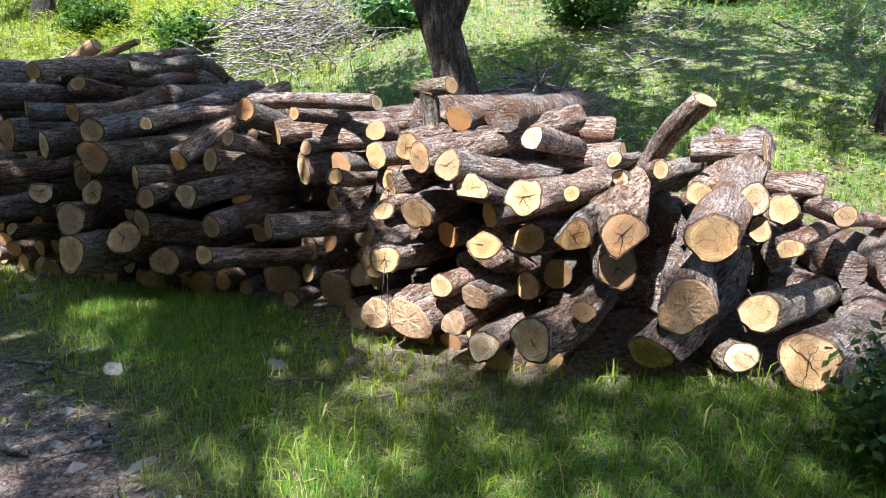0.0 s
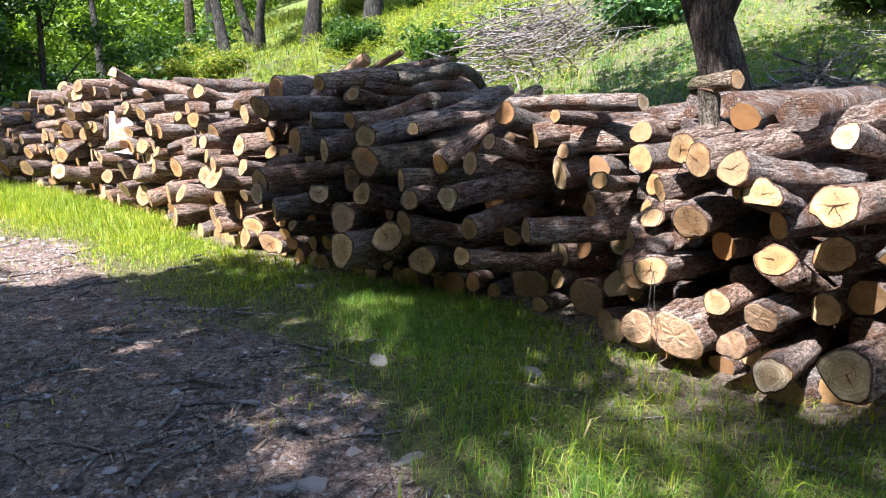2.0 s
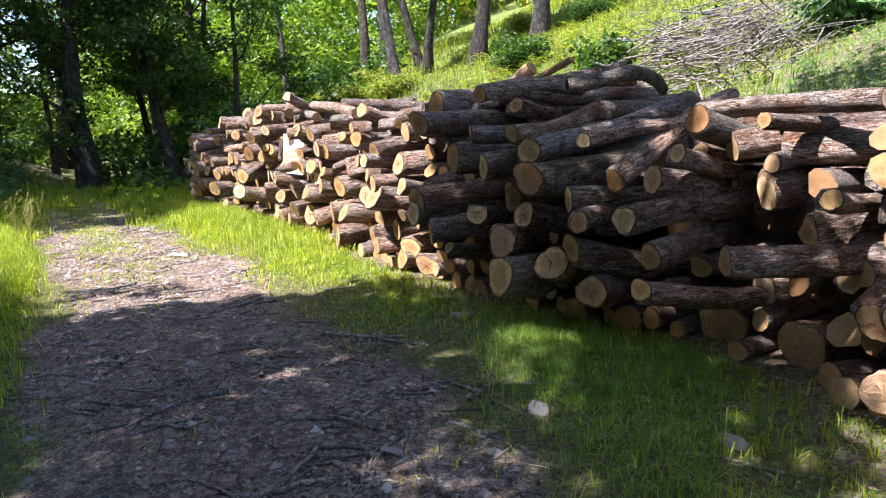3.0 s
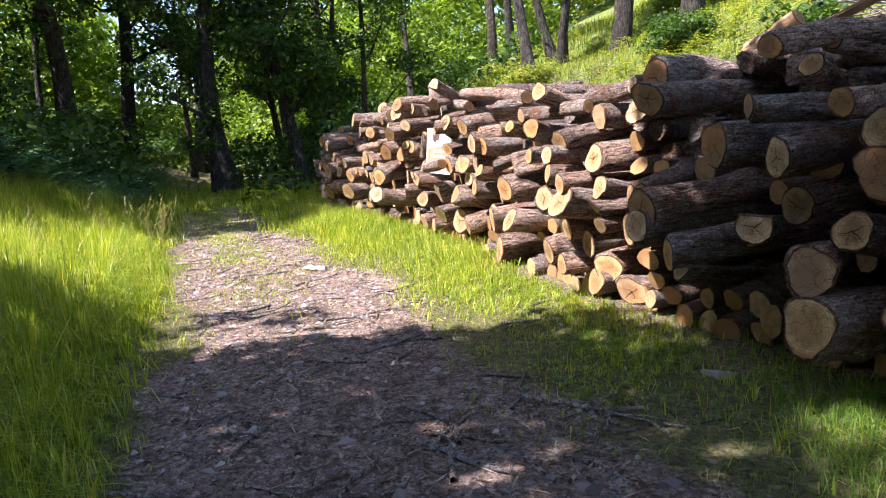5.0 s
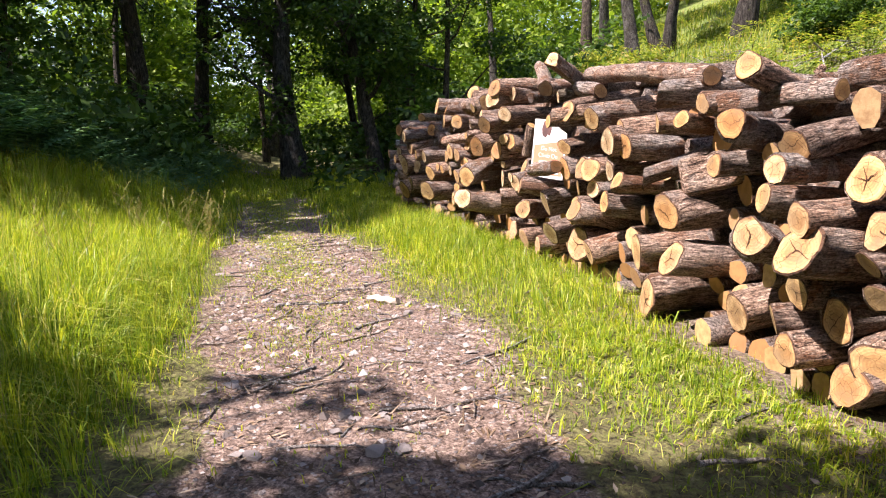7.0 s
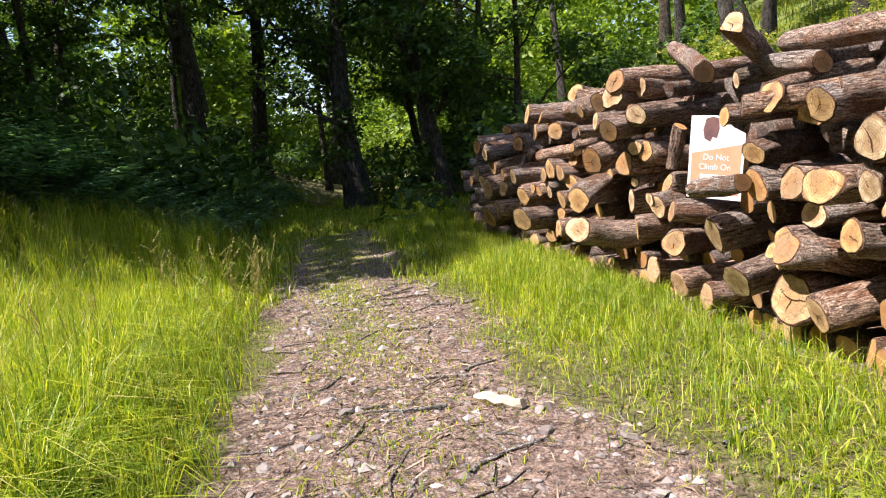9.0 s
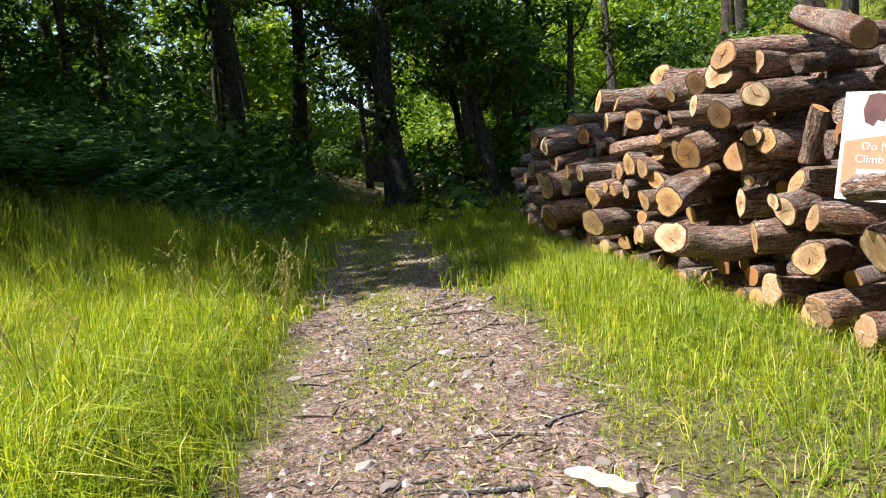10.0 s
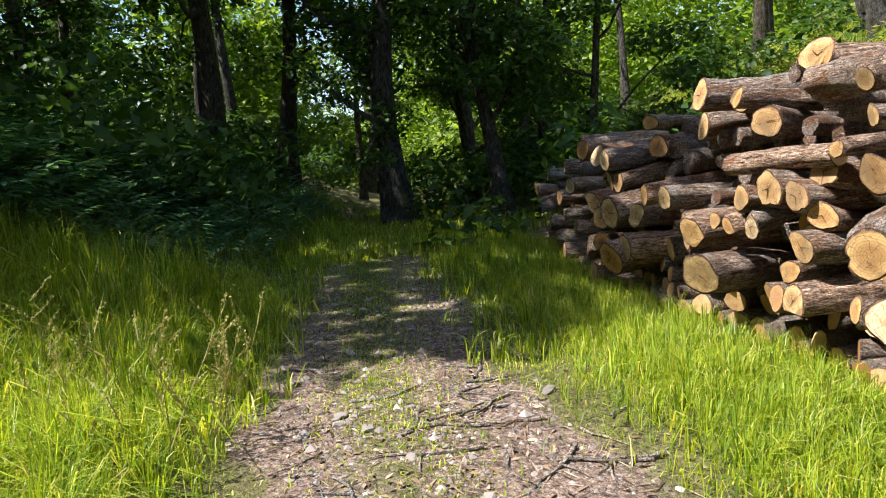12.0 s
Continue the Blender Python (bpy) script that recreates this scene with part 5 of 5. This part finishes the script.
x, y = scatter(rg, 40000, -4.0, 9.0, 4.5, 15.0, lambda x, y: smooth(1.6, 2.6, behind(x, y)) * smooth(11, 5, behind(x, y)) * patchy(x, y, 1.3, 33) ** 1.5)
nn = rg.normal(size=(len(x), 3)) * 0.5 + np.array([0, 0, 1.0])
weeds = new("low_weeds", leaves_mesh("low_weeds", np.stack([x, y, height(x, y) + rg.uniform(0.02, 0.14, len(x))], 1), nn / np.linalg.norm(nn, axis=1, keepdims=True), 0.04, SCRUB, rg))
tagged(weeds, "low leafy weeds covering the slope behind the logs", "weeds", kind="stuff")

# ---- bracken ----


def fronds(name, x, y, tall, mat, label, rng, leaflets=9):
    """Arching bracken fronds: rows of narrow pinnae on both sides of a bent rib."""
    n = len(x)
    z = height(x, y)
    a = rng.uniform(0, 2 * np.pi, n)
    out = np.stack([np.cos(a), np.sin(a), np.zeros(n)], 1)
    side = np.stack([-np.sin(a), np.cos(a), np.zeros(n)], 1)
    root = np.stack([x, y, z], 1)
    tris = []
    for k in range(leaflets):
        f = 0.28 + 0.72 * k / leaflets
        p = root + out * (tall * 0.75 * f ** 2)[:, None] + np.array([0, 0, 1.0]) * (tall * (1.15 * f - 0.55 * f ** 2.5))[:, None]
        ln = (tall * 0.34 * (1.05 - f) ** 0.8)[:, None]
        fw = out * (tall * 0.045)[:, None]
        for sg in (-1, 1):
            tip = p + side * ln * sg + out * ln * 0.35 + np.array([0, 0, -0.2]) * ln + rng.normal(size=(n, 3)) * 0.012
            tris.append(np.stack([p - fw, p + fw, tip], 1))
    stem = root + side * 0.004
    top = root + out * (tall * 0.2)[:, None] + np.array([0, 0, 1.0]) * (tall * 0.55)[:, None]
    tris.append(np.stack([root - side * 0.006, stem, top], 1))
    co = np.stack(tris, 1).reshape(-1, 3)
    m = len(co) // 3
    me = bpy.data.meshes.new(name)
    me.vertices.add(3 * m)
    me.vertices.foreach_set("co", co.reshape(-1).astype(np.float32))
    me.loops.add(3 * m)
    me.loops.foreach_set("vertex_index", np.arange(3 * m, dtype=np.int32))
    me.polygons.add(m)
    me.polygons.foreach_set("loop_start", (np.arange(m) * 3).astype(np.int32))
    me.update(calc_edges=True)
    me.materials.append(mat)
    return tagged(new(name, me), label, "bracken", kind="stuff")


x, y = scatter(rg, 29000, -27.0, -12.2, -4.0, 13.0, lambda x, y: smooth(0.5, 1.8, beside(x, y) - 3.0 * smooth(-16.5, -14.0, x)) * smooth(12, 7, beside(x, y)) * (0.3 + 0.7 * patchy(x, y, 0.8, 2)))
fronds("bracken_bank", x, y, rg.uniform(0.45, 1.05, len(x)) * (0.75 + 0.55 * smooth(1.0, 3.5, beside(x, y))), FERN, "dark green bracken covering the shaded bank", rg)
x, y = scatter(rg, 36000, -30.0, 14.0, 5.0, 36.0, lambda x, y: smooth(2.6, 4.5, behind(x, y)) * smooth(30, 10, behind(x, y)) * patchy(x, y, 0.6, 9) ** 1.5 * (1 - smooth(-2.5, -0.5, x) * smooth(11, 8, behind(x, y))))
fronds("hill_bracken", x, y, rg.uniform(0.3, 0.7, len(x)), SCRUB, "yellow-green bracken on the sunlit slope", rg, 7)

x, y = scatter(rg, 9000, -1.5, 8.0, 5.2, 15.0, lambda x, y: smooth(2.0, 3.2, behind(x, y)) * patchy(x, y, 0.9, 31) ** 2)
fronds("slope_bracken", x, y, rg.uniform(0.12, 0.3, len(x)), FERN, "low green bracken and weeds on the slope behind the logs", rg, 7)

# ---- warning board on the logs ----


def build_paper(c1, c2):
    def build(n, l, sh):
        f = noise_node(n, l, coords(n, l), 9, 3)
        l.new(ramp(n, l, f, [(0.3, c1), (0.7, c2)]), sh.inputs["Base Color"])
    return build


WHITE = material("white_board", build_paper((0.74, 0.73, 0.71), (0.82, 0.81, 0.79)), 0.5)
ORANGE = material("faded_orange_print", build_paper((0.70, 0.26, 0.15), (0.76, 0.32, 0.20)), 0.5)
INK = material("dark_print", build_paper((0.10, 0.06, 0.06), (0.2, 0.1, 0.09)), 0.5)


def box_mesh(name, x0, x1, y0, y1, z0, z1, mat, bevel=0.0):
    bm = bmesh.new()
    bmesh.ops.create_cube(bm, size=1)
    for v in bm.verts:
        v.co = Vector(((x0 + x1) / 2 + v.co.x * (x1 - x0), (y0 + y1) / 2 + v.co.y * (y1 - y0), (z0 + z1) / 2 + v.co.z * (z1 - z0)))
    if bevel:
        bmesh.ops.bevel(bm, geom=bm.edges[:], offset=bevel, segments=2, affect='EDGES')
    me = bpy.data.meshes.new(name)
    bm.to_mesh(me)
    bm.free()
    me.materials.append(mat)
    return me


def lettering(words, size, x, z, parent):
    cu = bpy.data.curves.new("lettering", 'FONT')
    cu.body, cu.size, cu.extrude, cu.align_x = words, size, 0.0006, 'CENTER'
    cu.materials.append(WHITE)
    ob = new("lettering", cu)
    ob.parent = parent
    ob.matrix_local = pose(x, -0.0075, z, 90)
    return ob


def outline_mesh(name, pts, front, back, mat):
    """A flat plate with the given outline in x and z, from y front to y back."""
    n = len(pts)
    me = bpy.data.meshes.new(name)
    me.from_pydata([(x, front, z) for x, z in pts] + [(x, back, z) for x, z in pts], [],
                   [tuple(range(n - 1, -1, -1)), tuple(range(n, 2 * n))] + [(k, (k + 1) % n, n + (k + 1) % n, n + k) for k in range(n)])
    me.materials.append(mat)
    return me


# a board 0.42 m wide and 0.594 m high with a broken corner, tilted, resting on the log ends
sign = new("warning_sign", outline_mesh("warning_sign", [(0, 0), (0, -0.594), (0.42, -0.594), (0.42, -0.125), (0.33, -0.085), (0.27, -0.035), (0.2, 0)], -0.003, 0.003, WHITE))
sign.matrix_world = pose(-8.17, 7.99, 1.50, -3, 6, 2)
tagged(sign, "white and orange warning board wedged among the log ends", "sign")
part("print_panel", outline_mesh("print_panel", [(0.022, -0.27), (0.022, -0.56), (0.40, -0.56), (0.40, -0.20)], -0.0055, -0.0035, ORANGE), sign, "faded orange printed area")
part("pictogram", outline_mesh("pictogram", [(0.12, -0.02), (0.10, -0.1), (0.115, -0.165), (0.16, -0.185), (0.175, -0.15), (0.21, -0.16), (0.225, -0.09), (0.215, -0.02), (0.17, -0.008)], -0.0055, -0.0035, INK), sign, "dark pictogram")
lettering("Do Not", 0.062, 0.215, -0.315, sign)
lettering("Climb On", 0.062, 0.21, -0.385, sign)
part("unread_line", box_mesh("unread_line", 0.10, 0.33, -0.0065, -0.0045, -0.45, -0.42, WHITE), sign)
part("unread_line", box_mesh("unread_line", 0.06, 0.36, -0.0065, -0.0045, -0.545, -0.53, WHITE), sign)

# ---- stones, twigs and litter on the track ----


def stone_mesh(seed, flat=0.55):
    """An angular slab with an uneven, many-sided outline."""
    g = random.Random(seed)
    bm = bmesh.new()
    ax = g.uniform(0.5, 0.85)
    for k in range(17):
        a, r = g.uniform(0, 6.28), g.uniform(0.75, 1.1)
        h = g.choice((-1, -0.4, 0.3, 0.75, 1.0)) * g.uniform(0.8, 1.0)
        r *= 1.0 - 0.3 * abs(h) ** 2
        bm.verts.new((math.cos(a) * r, math.sin(a) * r * ax, h * flat))
    hull = bmesh.ops.convex_hull(bm, input=bm.verts[:])
    bmesh.ops.delete(bm, geom=list({v for v in hull["geom_interior"] if isinstance(v, bmesh.types.BMVert)}), context='VERTS')
    me = bpy.data.meshes.new("stone")
    bm.to_mesh(me)
    bm.free()
    me.materials.append(STONE)
    return me


STONES = [stone_mesh(k, (0.3, 0.2, 0.4, 0.16, 0.28, 0.45)[k % 6]) for k in range(9)]
st_rng = random.Random(21)


def stone(x, y, size, label="grey angular stone lying on the dirt track"):
    ob = new("stone", st_rng.choice(STONES))
    z = ground_z(x, y)
    ob.matrix_world = pose(x, y, z + size * 0.04, st_rng.uniform(-12, 12), st_rng.uniform(-12, 12), st_rng.uniform(0, 360)) @ Matrix.Diagonal((size, size, size, 1))
    tagged(ob, label, "stone", "stones on the track")


for x, y, size in ((-8.68, 5.18, 0.055), (-8.75, 4.85, 0.05), (-10.17, 6.42, 0.075), (-11.6, 6.56, 0.06), (-2.3, 2.83, 0.09), (-1.89, 3.57, 0.09), (-6.11, 4.44, 0.05), (-6.9, 5.12, 0.055),
                   (-5.77, 4.29, 0.055), (-3.15, 4.85, 0.12), (-10.56, 5.43, 0.07), (-9.1, 6.54, 0.055), (-9.04, 6.35, 0.055)):
    stone(x, y, size)
for x, y, size in ((-0.93, 3.48, 0.1), (-1.27, 2.54, 0.09), (-1.71, 2.21, 0.1), (-1.59, 2.24, 0.08)):
    stone(x, y, size, "flat pale stone half sunk in the verge")
stone(-11.37, 7.71, 0.085, "dark clod of earth on the sunlit track")
stone(-5.84, 4.19, 0.08, "dark clod of earth on the sunlit track")
count = 0
while count < 270:
    x, y = st_rng.uniform(-14.5, -0.8), st_rng.uniform(0.3, 9.2)
    if on_track(np.array([x]), np.array([y]))[0] > 0.5:
        stone(x, y, min(0.06, 0.018 + st_rng.expovariate(60)))
        count += 1

def build_bleached(n, l, sh):
    g = noise_node(n, l, coords(n, l, (8, 60, 60)), 1.0, 4, 0.7)
    l.new(ramp(n, l, g, [(0.35, (0.30, 0.24, 0.18)), (0.55, (0.45, 0.38, 0.30)), (0.7, (0.56, 0.50, 0.42))]), sh.inputs["Base Color"])
    bump(n, l, sh, g, 0.6, 0.006)


# a pale barkless chunk of wood on the track
cg = random.Random(5)
verts, faces = [], []
tube(verts, faces, [Vector((-8.25, 5.80, ground_z(-8.25, 5.8) + 0.025)).lerp(Vector((-7.92, 5.89, ground_z(-7.92, 5.89) + 0.028)), k / 6) + Vector((0, 0, 0.006 * cg.gauss(0, 1))) for k in range(7)], [0.012, 0.032, 0.036, 0.039, 0.04, 0.038, 0.03], 7)
tagged(mesh_object("wood_chunk", verts, faces, material("bleached_wood", build_bleached, 0.8), False), "pale barkless chunk of split wood on the track", "wood piece")

# loose gravel
gv = np.random.default_rng(31)
x, y = scatter(gv, 46000, -16.0, 0.5, -0.5, 10.5, lambda x, y: on_track(x, y) * (0.25 + 0.75 * patchy(x, y, 1.9, 11)))
n = len(x)
z = height(x, y)
sz = np.minimum(0.004 + gv.exponential(0.0095, n), 0.05)
a = gv.uniform(0, 6.28, n)
corners = np.array([(1, 0, 0), (0.2, 0.9, 0.1), (-0.9, 0.3, 0), (-0.3, -0.8, 0.1), (0.05, 0.1, 0.62)])
corners = corners[None] * gv.uniform(0.6, 1.2, (n, 5, 1))
ca, sa = np.cos(a)[:, None], np.sin(a)[:, None]
px = (corners[..., 0] * ca - corners[..., 1] * sa) * sz[:, None] + x[:, None]
py = (corners[..., 0] * sa + corners[..., 1] * ca) * sz[:, None] + y[:, None]
pz = corners[..., 2] * sz[:, None] + z[:, None]
b5 = np.arange(n)[:, None, None] * 5
gf = (b5 + np.array([[0, 1, 4], [1, 2, 4], [2, 3, 4], [3, 0, 4]])[None]).reshape(-1, 3)


def build_gravel(n, l, sh):
    c = ramp(n, l, island_random(n), [(0.0, (0.06, 0.05, 0.046)), (0.35, (0.20, 0.17, 0.155)), (0.7, (0.36, 0.315, 0.285)), (1.0, (0.52, 0.475, 0.44))])
    f = noise_node(n, l, coords(n, l), 90, 3)
    l.new(mix(n, l, math_node(n, l, "MULTIPLY", f, 0.4), c, (0.2, 0.15, 0.12)), sh.inputs["Base Color"])


gravel = mesh_object("gravel", np.stack([px, py, pz], -1).reshape(-1, 3).tolist(), gf.tolist(), material("mixed_gravel", build_gravel, 0.9), False)
tagged(gravel, "loose slate gravel and grit on the track", "gravel", kind="stuff")


def build_litter(n, l, sh):
    c = ramp(n, l, island_random(n), [(0.0, (0.045, 0.028, 0.017)), (0.4, (0.15, 0.095, 0.055)), (0.75, (0.28, 0.19, 0.12)), (1.0, (0.44, 0.35, 0.25))])
    l.new(c, sh.inputs["Base Color"])


LITTER = material("bark_chips_and_leaves", build_litter, 0.85)


def chips(name, x, y, size, long, label, rng):
    """Flakes of bark and dead leaf that lie tilted on the ground."""
    n = len(x)
    c = np.stack([x, y, height(x, y) + 0.006], 1)
    nn = np.stack([rng.normal(0, 0.35, n), rng.normal(0, 0.35, n), np.ones(n)], 1)
    nn /= np.linalg.norm(nn, axis=1, keepdims=True)
    ob = new(name, leaves_mesh(name, c, nn, size, LITTER, rng, long))
    return tagged(ob, label, "litter", kind="stuff")


x, y = scatter(gv, 48000, -16.0, 1.5, -0.5, 11.0, lambda x, y: np.clip(on_track(x, y) * 0.5 + 0.4 * smooth(2.2, 0.2, pile_gap(x, y)), 0, 1) * patchy(x, y, 2.7, 13))
chips("bark_litter", x, y, 0.024, 2.2, "scattered bark chips and dead leaves", gv)
x, y = scatter(gv, 46000, -16.0, 1.0, -0.5, 10.5, lambda x, y: on_track(x, y) * 0.8 * patchy(x, y, 1.3, 17))
chips("twig_litter", x, y, 0.011, 14.0, "thin broken twigs strewn over the dirt", gv)


def twig_mesh(seed):
    g = random.Random(seed)
    verts, faces = [], []
    p = limb_path(g, Vector((-0.5, 0, 0.015)), Vector((1, g.uniform(-0.3, 0.3), 0)), 1.0, 6, 0.2, 0.0)
    p = [Vector((q.x, q.y, 0.014 + 0.01 * abs(q.z))) for q in p]
    tube(verts, faces, p, [0.017 * (1 - 0.1 * k) for k in range(7)], 6)
    if seed % 2:
        q = limb_path(g, p[3], Vector((0.6, 0.7, 0.02)), 0.35, 3, 0.2, 0.0)
        tube(verts, faces, [Vector((v.x, v.y, 0.014)) for v in q], [0.010, 0.009, 0.007, 0.005], 5)
    me = bpy.data.meshes.new("stick")
    me.from_pydata(verts, [], faces)
    me.materials.append(BARK_GREY)
    return me


TWIGS = [twig_mesh(k) for k in range(10)]
tw_rng = random.Random(41)


def stick(x, y, size, turn, thick=1.0):
    ob = new("stick", tw_rng.choice(TWIGS))
    ob.matrix_world = pose(x, y, ground_z(x, y), 0, 0, turn) @ Matrix.Diagonal((size, size, size * thick, 1)) @ Matrix.Diagonal((1, thick, 1, 1))
    tagged(ob, "dead grey branch piece lying on the ground", "stick", "fallen sticks")


for x, y, size, turn in ((-1.8, 2.92, 0.25, 5), (-2.45, 2.75, 0.5, 60), (-2.0, 3.3, 0.6, 10), (-2.6, 3.75, 0.7, 160), (-2.2, 3.55, 0.5, 170), (-8.13, 5.89, 0.38, 150), (-0.85, 3.4, 0.6, 25), (-4.0, 4.2, 0.6, 120),
                         (-3.4, 4.3, 0.7, 30), (-6.9, 6.4, 0.6, 100), (-10.9, 7.9, 0.5, 110)):
    stick(x, y, size, turn)
count = 0
while count < 212:
    x, y = tw_rng.uniform(-13.5, 0.4), tw_rng.uniform(0.6, 9.0)
    d = float(pile_gap(np.array([x]), np.array([y]))[0])
    if on_track(np.array([x]), np.array([y]))[0] > 0.3 or (0.05 < d < 1.5 and tw_rng.random() < 0.25):
        stick(x, y, tw_rng.uniform(0.14, 0.5) * (1.0 if tw_rng.random() < 0.9 else 1.35), tw_rng.uniform(0, 360), tw_rng.uniform(1.0, 1.7))
        count += 1

count = 0
while count < 70:
    x, y = tw_rng.uniform(-4.2, 0.2), tw_rng.uniform(1.0, 4.6)
    if on_track(np.array([x]), np.array([y]))[0] > 0.1 and float(pile_gap(np.array([x]), np.array([y]))[0]) > 0.3:
        stick(x, y, tw_rng.uniform(0.2, 0.55), tw_rng.uniform(0, 360), tw_rng.uniform(1.2, 2.0))
        count += 1

# ---- heaps of brushwood on the slope ----


def brush_heap(name, x, y, wide, deep, tall, n, length, thick, turn, mat, label, seed):
    g = random.Random(seed)
    heap = new(name)
    heap.matrix_world = pose(x, y, ground_z(x, y))
    tagged(heap, label, "brushwood")
    for k in range(n):
        verts, faces = [], []
        a, q = g.uniform(0, 6.28), math.sqrt(g.random())
        dx, dy = q * math.cos(a) * wide / 2, q * math.sin(a) * deep / 2
        z = ground_z(x + dx, y + dy) + tall * (1 - q * q) * g.uniform(0.1, 1.0)
        t = turn + g.gauss(0, 0.5)
        ln = length * g.uniform(0.5, 1.2)
        way = Vector((math.cos(t), math.sin(t), g.gauss(0.12, 0.2)))
        p = limb_path(g, Vector((x + dx, y + dy, z)) - way * ln / 2, way, ln, 5, 0.14, 0.0)
        p = [v - heap.location for v in p]
        tube(verts, faces, p, [thick * g.uniform(0.7, 1.3) * (1 - 0.15 * j) for j in range(6)], 5)
        me = bpy.data.meshes.new("branch")
        me.from_pydata(verts, [], faces)
        me.materials.append(mat)
        part("branch", me, heap)
    return heap


brush_heap("brush_heap", -2.9, 12.9, 3.4, 3.2, 1.1, 290, 1.7, 0.017, 0.75, BARK_GREY, "heap of bleached dead branches on the slope", 3)
brush_heap("brushwood", 1.0, 7.1, 1.7, 1.0, 0.75, 290, 0.6, 0.017, -0.25, BARK_GREY, "low heap of dark brushwood behind the pile", 4)
for k, (bx, by) in enumerate(((3.6, 11.5), (6.0, 10.0), (-7.5, 14.5), (-11.0, 17.0), (2.6, 9.6), (-5.5, 19.0))):
    brush_heap("brushwood", bx, by, 2.2, 1.4, 0.25, 40, 1.2, 0.013, 0.8 * k, BARK_GREY, "scattered dead branches among the slope's bracken", 10 + k)


def shrub(x, y, wide, tall, n, leaf, mat, label, seed, lift=0.0):
    """A leafy bush on a few thin stems."""
    g, rng = random.Random(seed), np.random.default_rng(seed)
    base = new("shrub")
    base.matrix_world = pose(x, y, ground_z(x, y))
    tagged(base, label, "shrub")
    verts, faces, clumps = [], [], []
    for k in range(9):
        a = 0.7 * k + g.uniform(-0.2, 0.2)
        p = limb_path(g, Vector((0, 0, 0)), Vector((math.cos(a) * wide, math.sin(a) * wide, tall * 1.3)), tall * g.uniform(0.7, 1.1), 5, 0.15, 0.0)
        tube(verts, faces, p, [0.016 * (1 - 0.16 * j) for j in range(6)], 5)
        for q in (p[3], p[5]):
            clumps.append((tuple(q), (wide * 0.3, wide * 0.3, tall * 0.2)))
    me = bpy.data.meshes.new("stems")
    me.from_pydata(verts, [], faces)
    me.materials.append(BARK_TREE)
    part("stems", me, base)
    cs, ns = clump_points(rng, clumps, n)
    cs[:, 2] = np.maximum(cs[:, 2], 0.02)
    part("foliage", leaves_mesh("foliage", cs, ns, leaf, mat, rng), base)
    return base


shrub(-0.9, 13.6, 1.3, 1.1, 110, 0.10, FERN, "green leafy bush beside the heap of branches", 1)
shrub(1.9, 2.25, 0.42, 0.5, 200, 0.035, LEAF, "dark mossy bush at the pile's near end", 2)
shrub(-4.7, 12.6, 0.7, 0.9, 60, 0.09, LEAF, "small thorny bush on the slope", 3)
for k, (bx, by) in enumerate(((-8.5, 17.0), (-13.5, 18.0), (-17.0, 20.0), (-9.0, 24.0), (-6.0, 22.0), (-13.0, 27.0), (2.4, 12.0), (5.5, 13.5), (-19.0, 24.0), (-24.0, 27.0), (-20.5, 20.0))):
    shrub(bx, by, 1.3, 0.9, 230, 0.065, SCRUB if k % 3 else LEAF, "bushy scrub growing on the hillside", 30 + k)


def weed(x, y, tall, seed):
    """A tall flowering weed: a stem with seed-laden side shoots."""
    g, rng = random.Random(seed), np.random.default_rng(seed)
    base = new("weed")
    base.matrix_world = pose(x, y, ground_z(x, y))
    tagged(base, "tall seeding weed stem rising above the grass", "plant")
    verts, faces, pts = [], [], []
    for k in range(4):
        p = limb_path(g, Vector((g.gauss(0, 0.03), g.gauss(0, 0.03), 0)), Vector((g.gauss(0, 0.25), g.gauss(0, 0.25), 1)), tall * g.uniform(0.7, 1.05), 7, 0.07, 0.02)
        tube(verts, faces, p, [0.005 * (1 - 0.1 * j) for j in range(8)], 5)
        for j in range(3, 8):
            q = limb_path(g, p[j], Vector((g.gauss(0, 0.6), g.gauss(0, 0.6), 0.9)), tall * 0.2, 3, 0.1, 0.02)
            tube(verts, faces, q, [0.003, 0.003, 0.002, 0.002], 4)
            for m in range(22):
                f = g.random()
                pts.append(q[0].lerp(q[-1], f) + Vector((g.gauss(0, 0.006), g.gauss(0, 0.006), 0)))
    me = bpy.data.meshes.new("stem")
    me.from_pydata(verts, [], faces)
    me.materials.append(STRAW)
    part("stem", me, base)
    c = np.array([tuple(q) for q in pts])
    nn = rng.normal(size=c.shape)
    nn /= np.linalg.norm(nn, axis=1, keepdims=True)
    tagged(part("seed_head", leaves_mesh("seed_head", c, nn, 0.012, STRAW, rng), base), kind="stuff")


for k, (wx, wy, wt) in enumerate(((-11.7, 5.45, 0.95), (-11.9, 5.75, 0.9), (-12.0, 5.85, 0.7), (-10.6, 4.0, 0.8), (-12.6, 5.2, 0.8))):
    weed(wx, wy, wt, 60 + k)

# dry bent stems that hang over the log ends
for k, (sx, sy, sz) in enumerate(((-0.32, 3.62, 0.62), (-1.35, 4.42, 0.62), (-0.2, 3.5, 1.2), (1.05, 3.05, 0.3))):
    g = random.Random(90 + k)
    verts, faces = [], []
    for j in range(2):
        p = limb_path(g, Vector((sx, sy, sz)), Vector((g.gauss(0, 0.5), -0.25, -0.7)), 0.55, 7, 0.22, 0.0)
        tube(verts, faces, p, [0.0022 - 0.0002 * m for m in range(8)], 5)
    tagged(mesh_object("dry_stem", verts, faces, BARK_TREE), "thin dry stem hanging over the log ends", "twig")
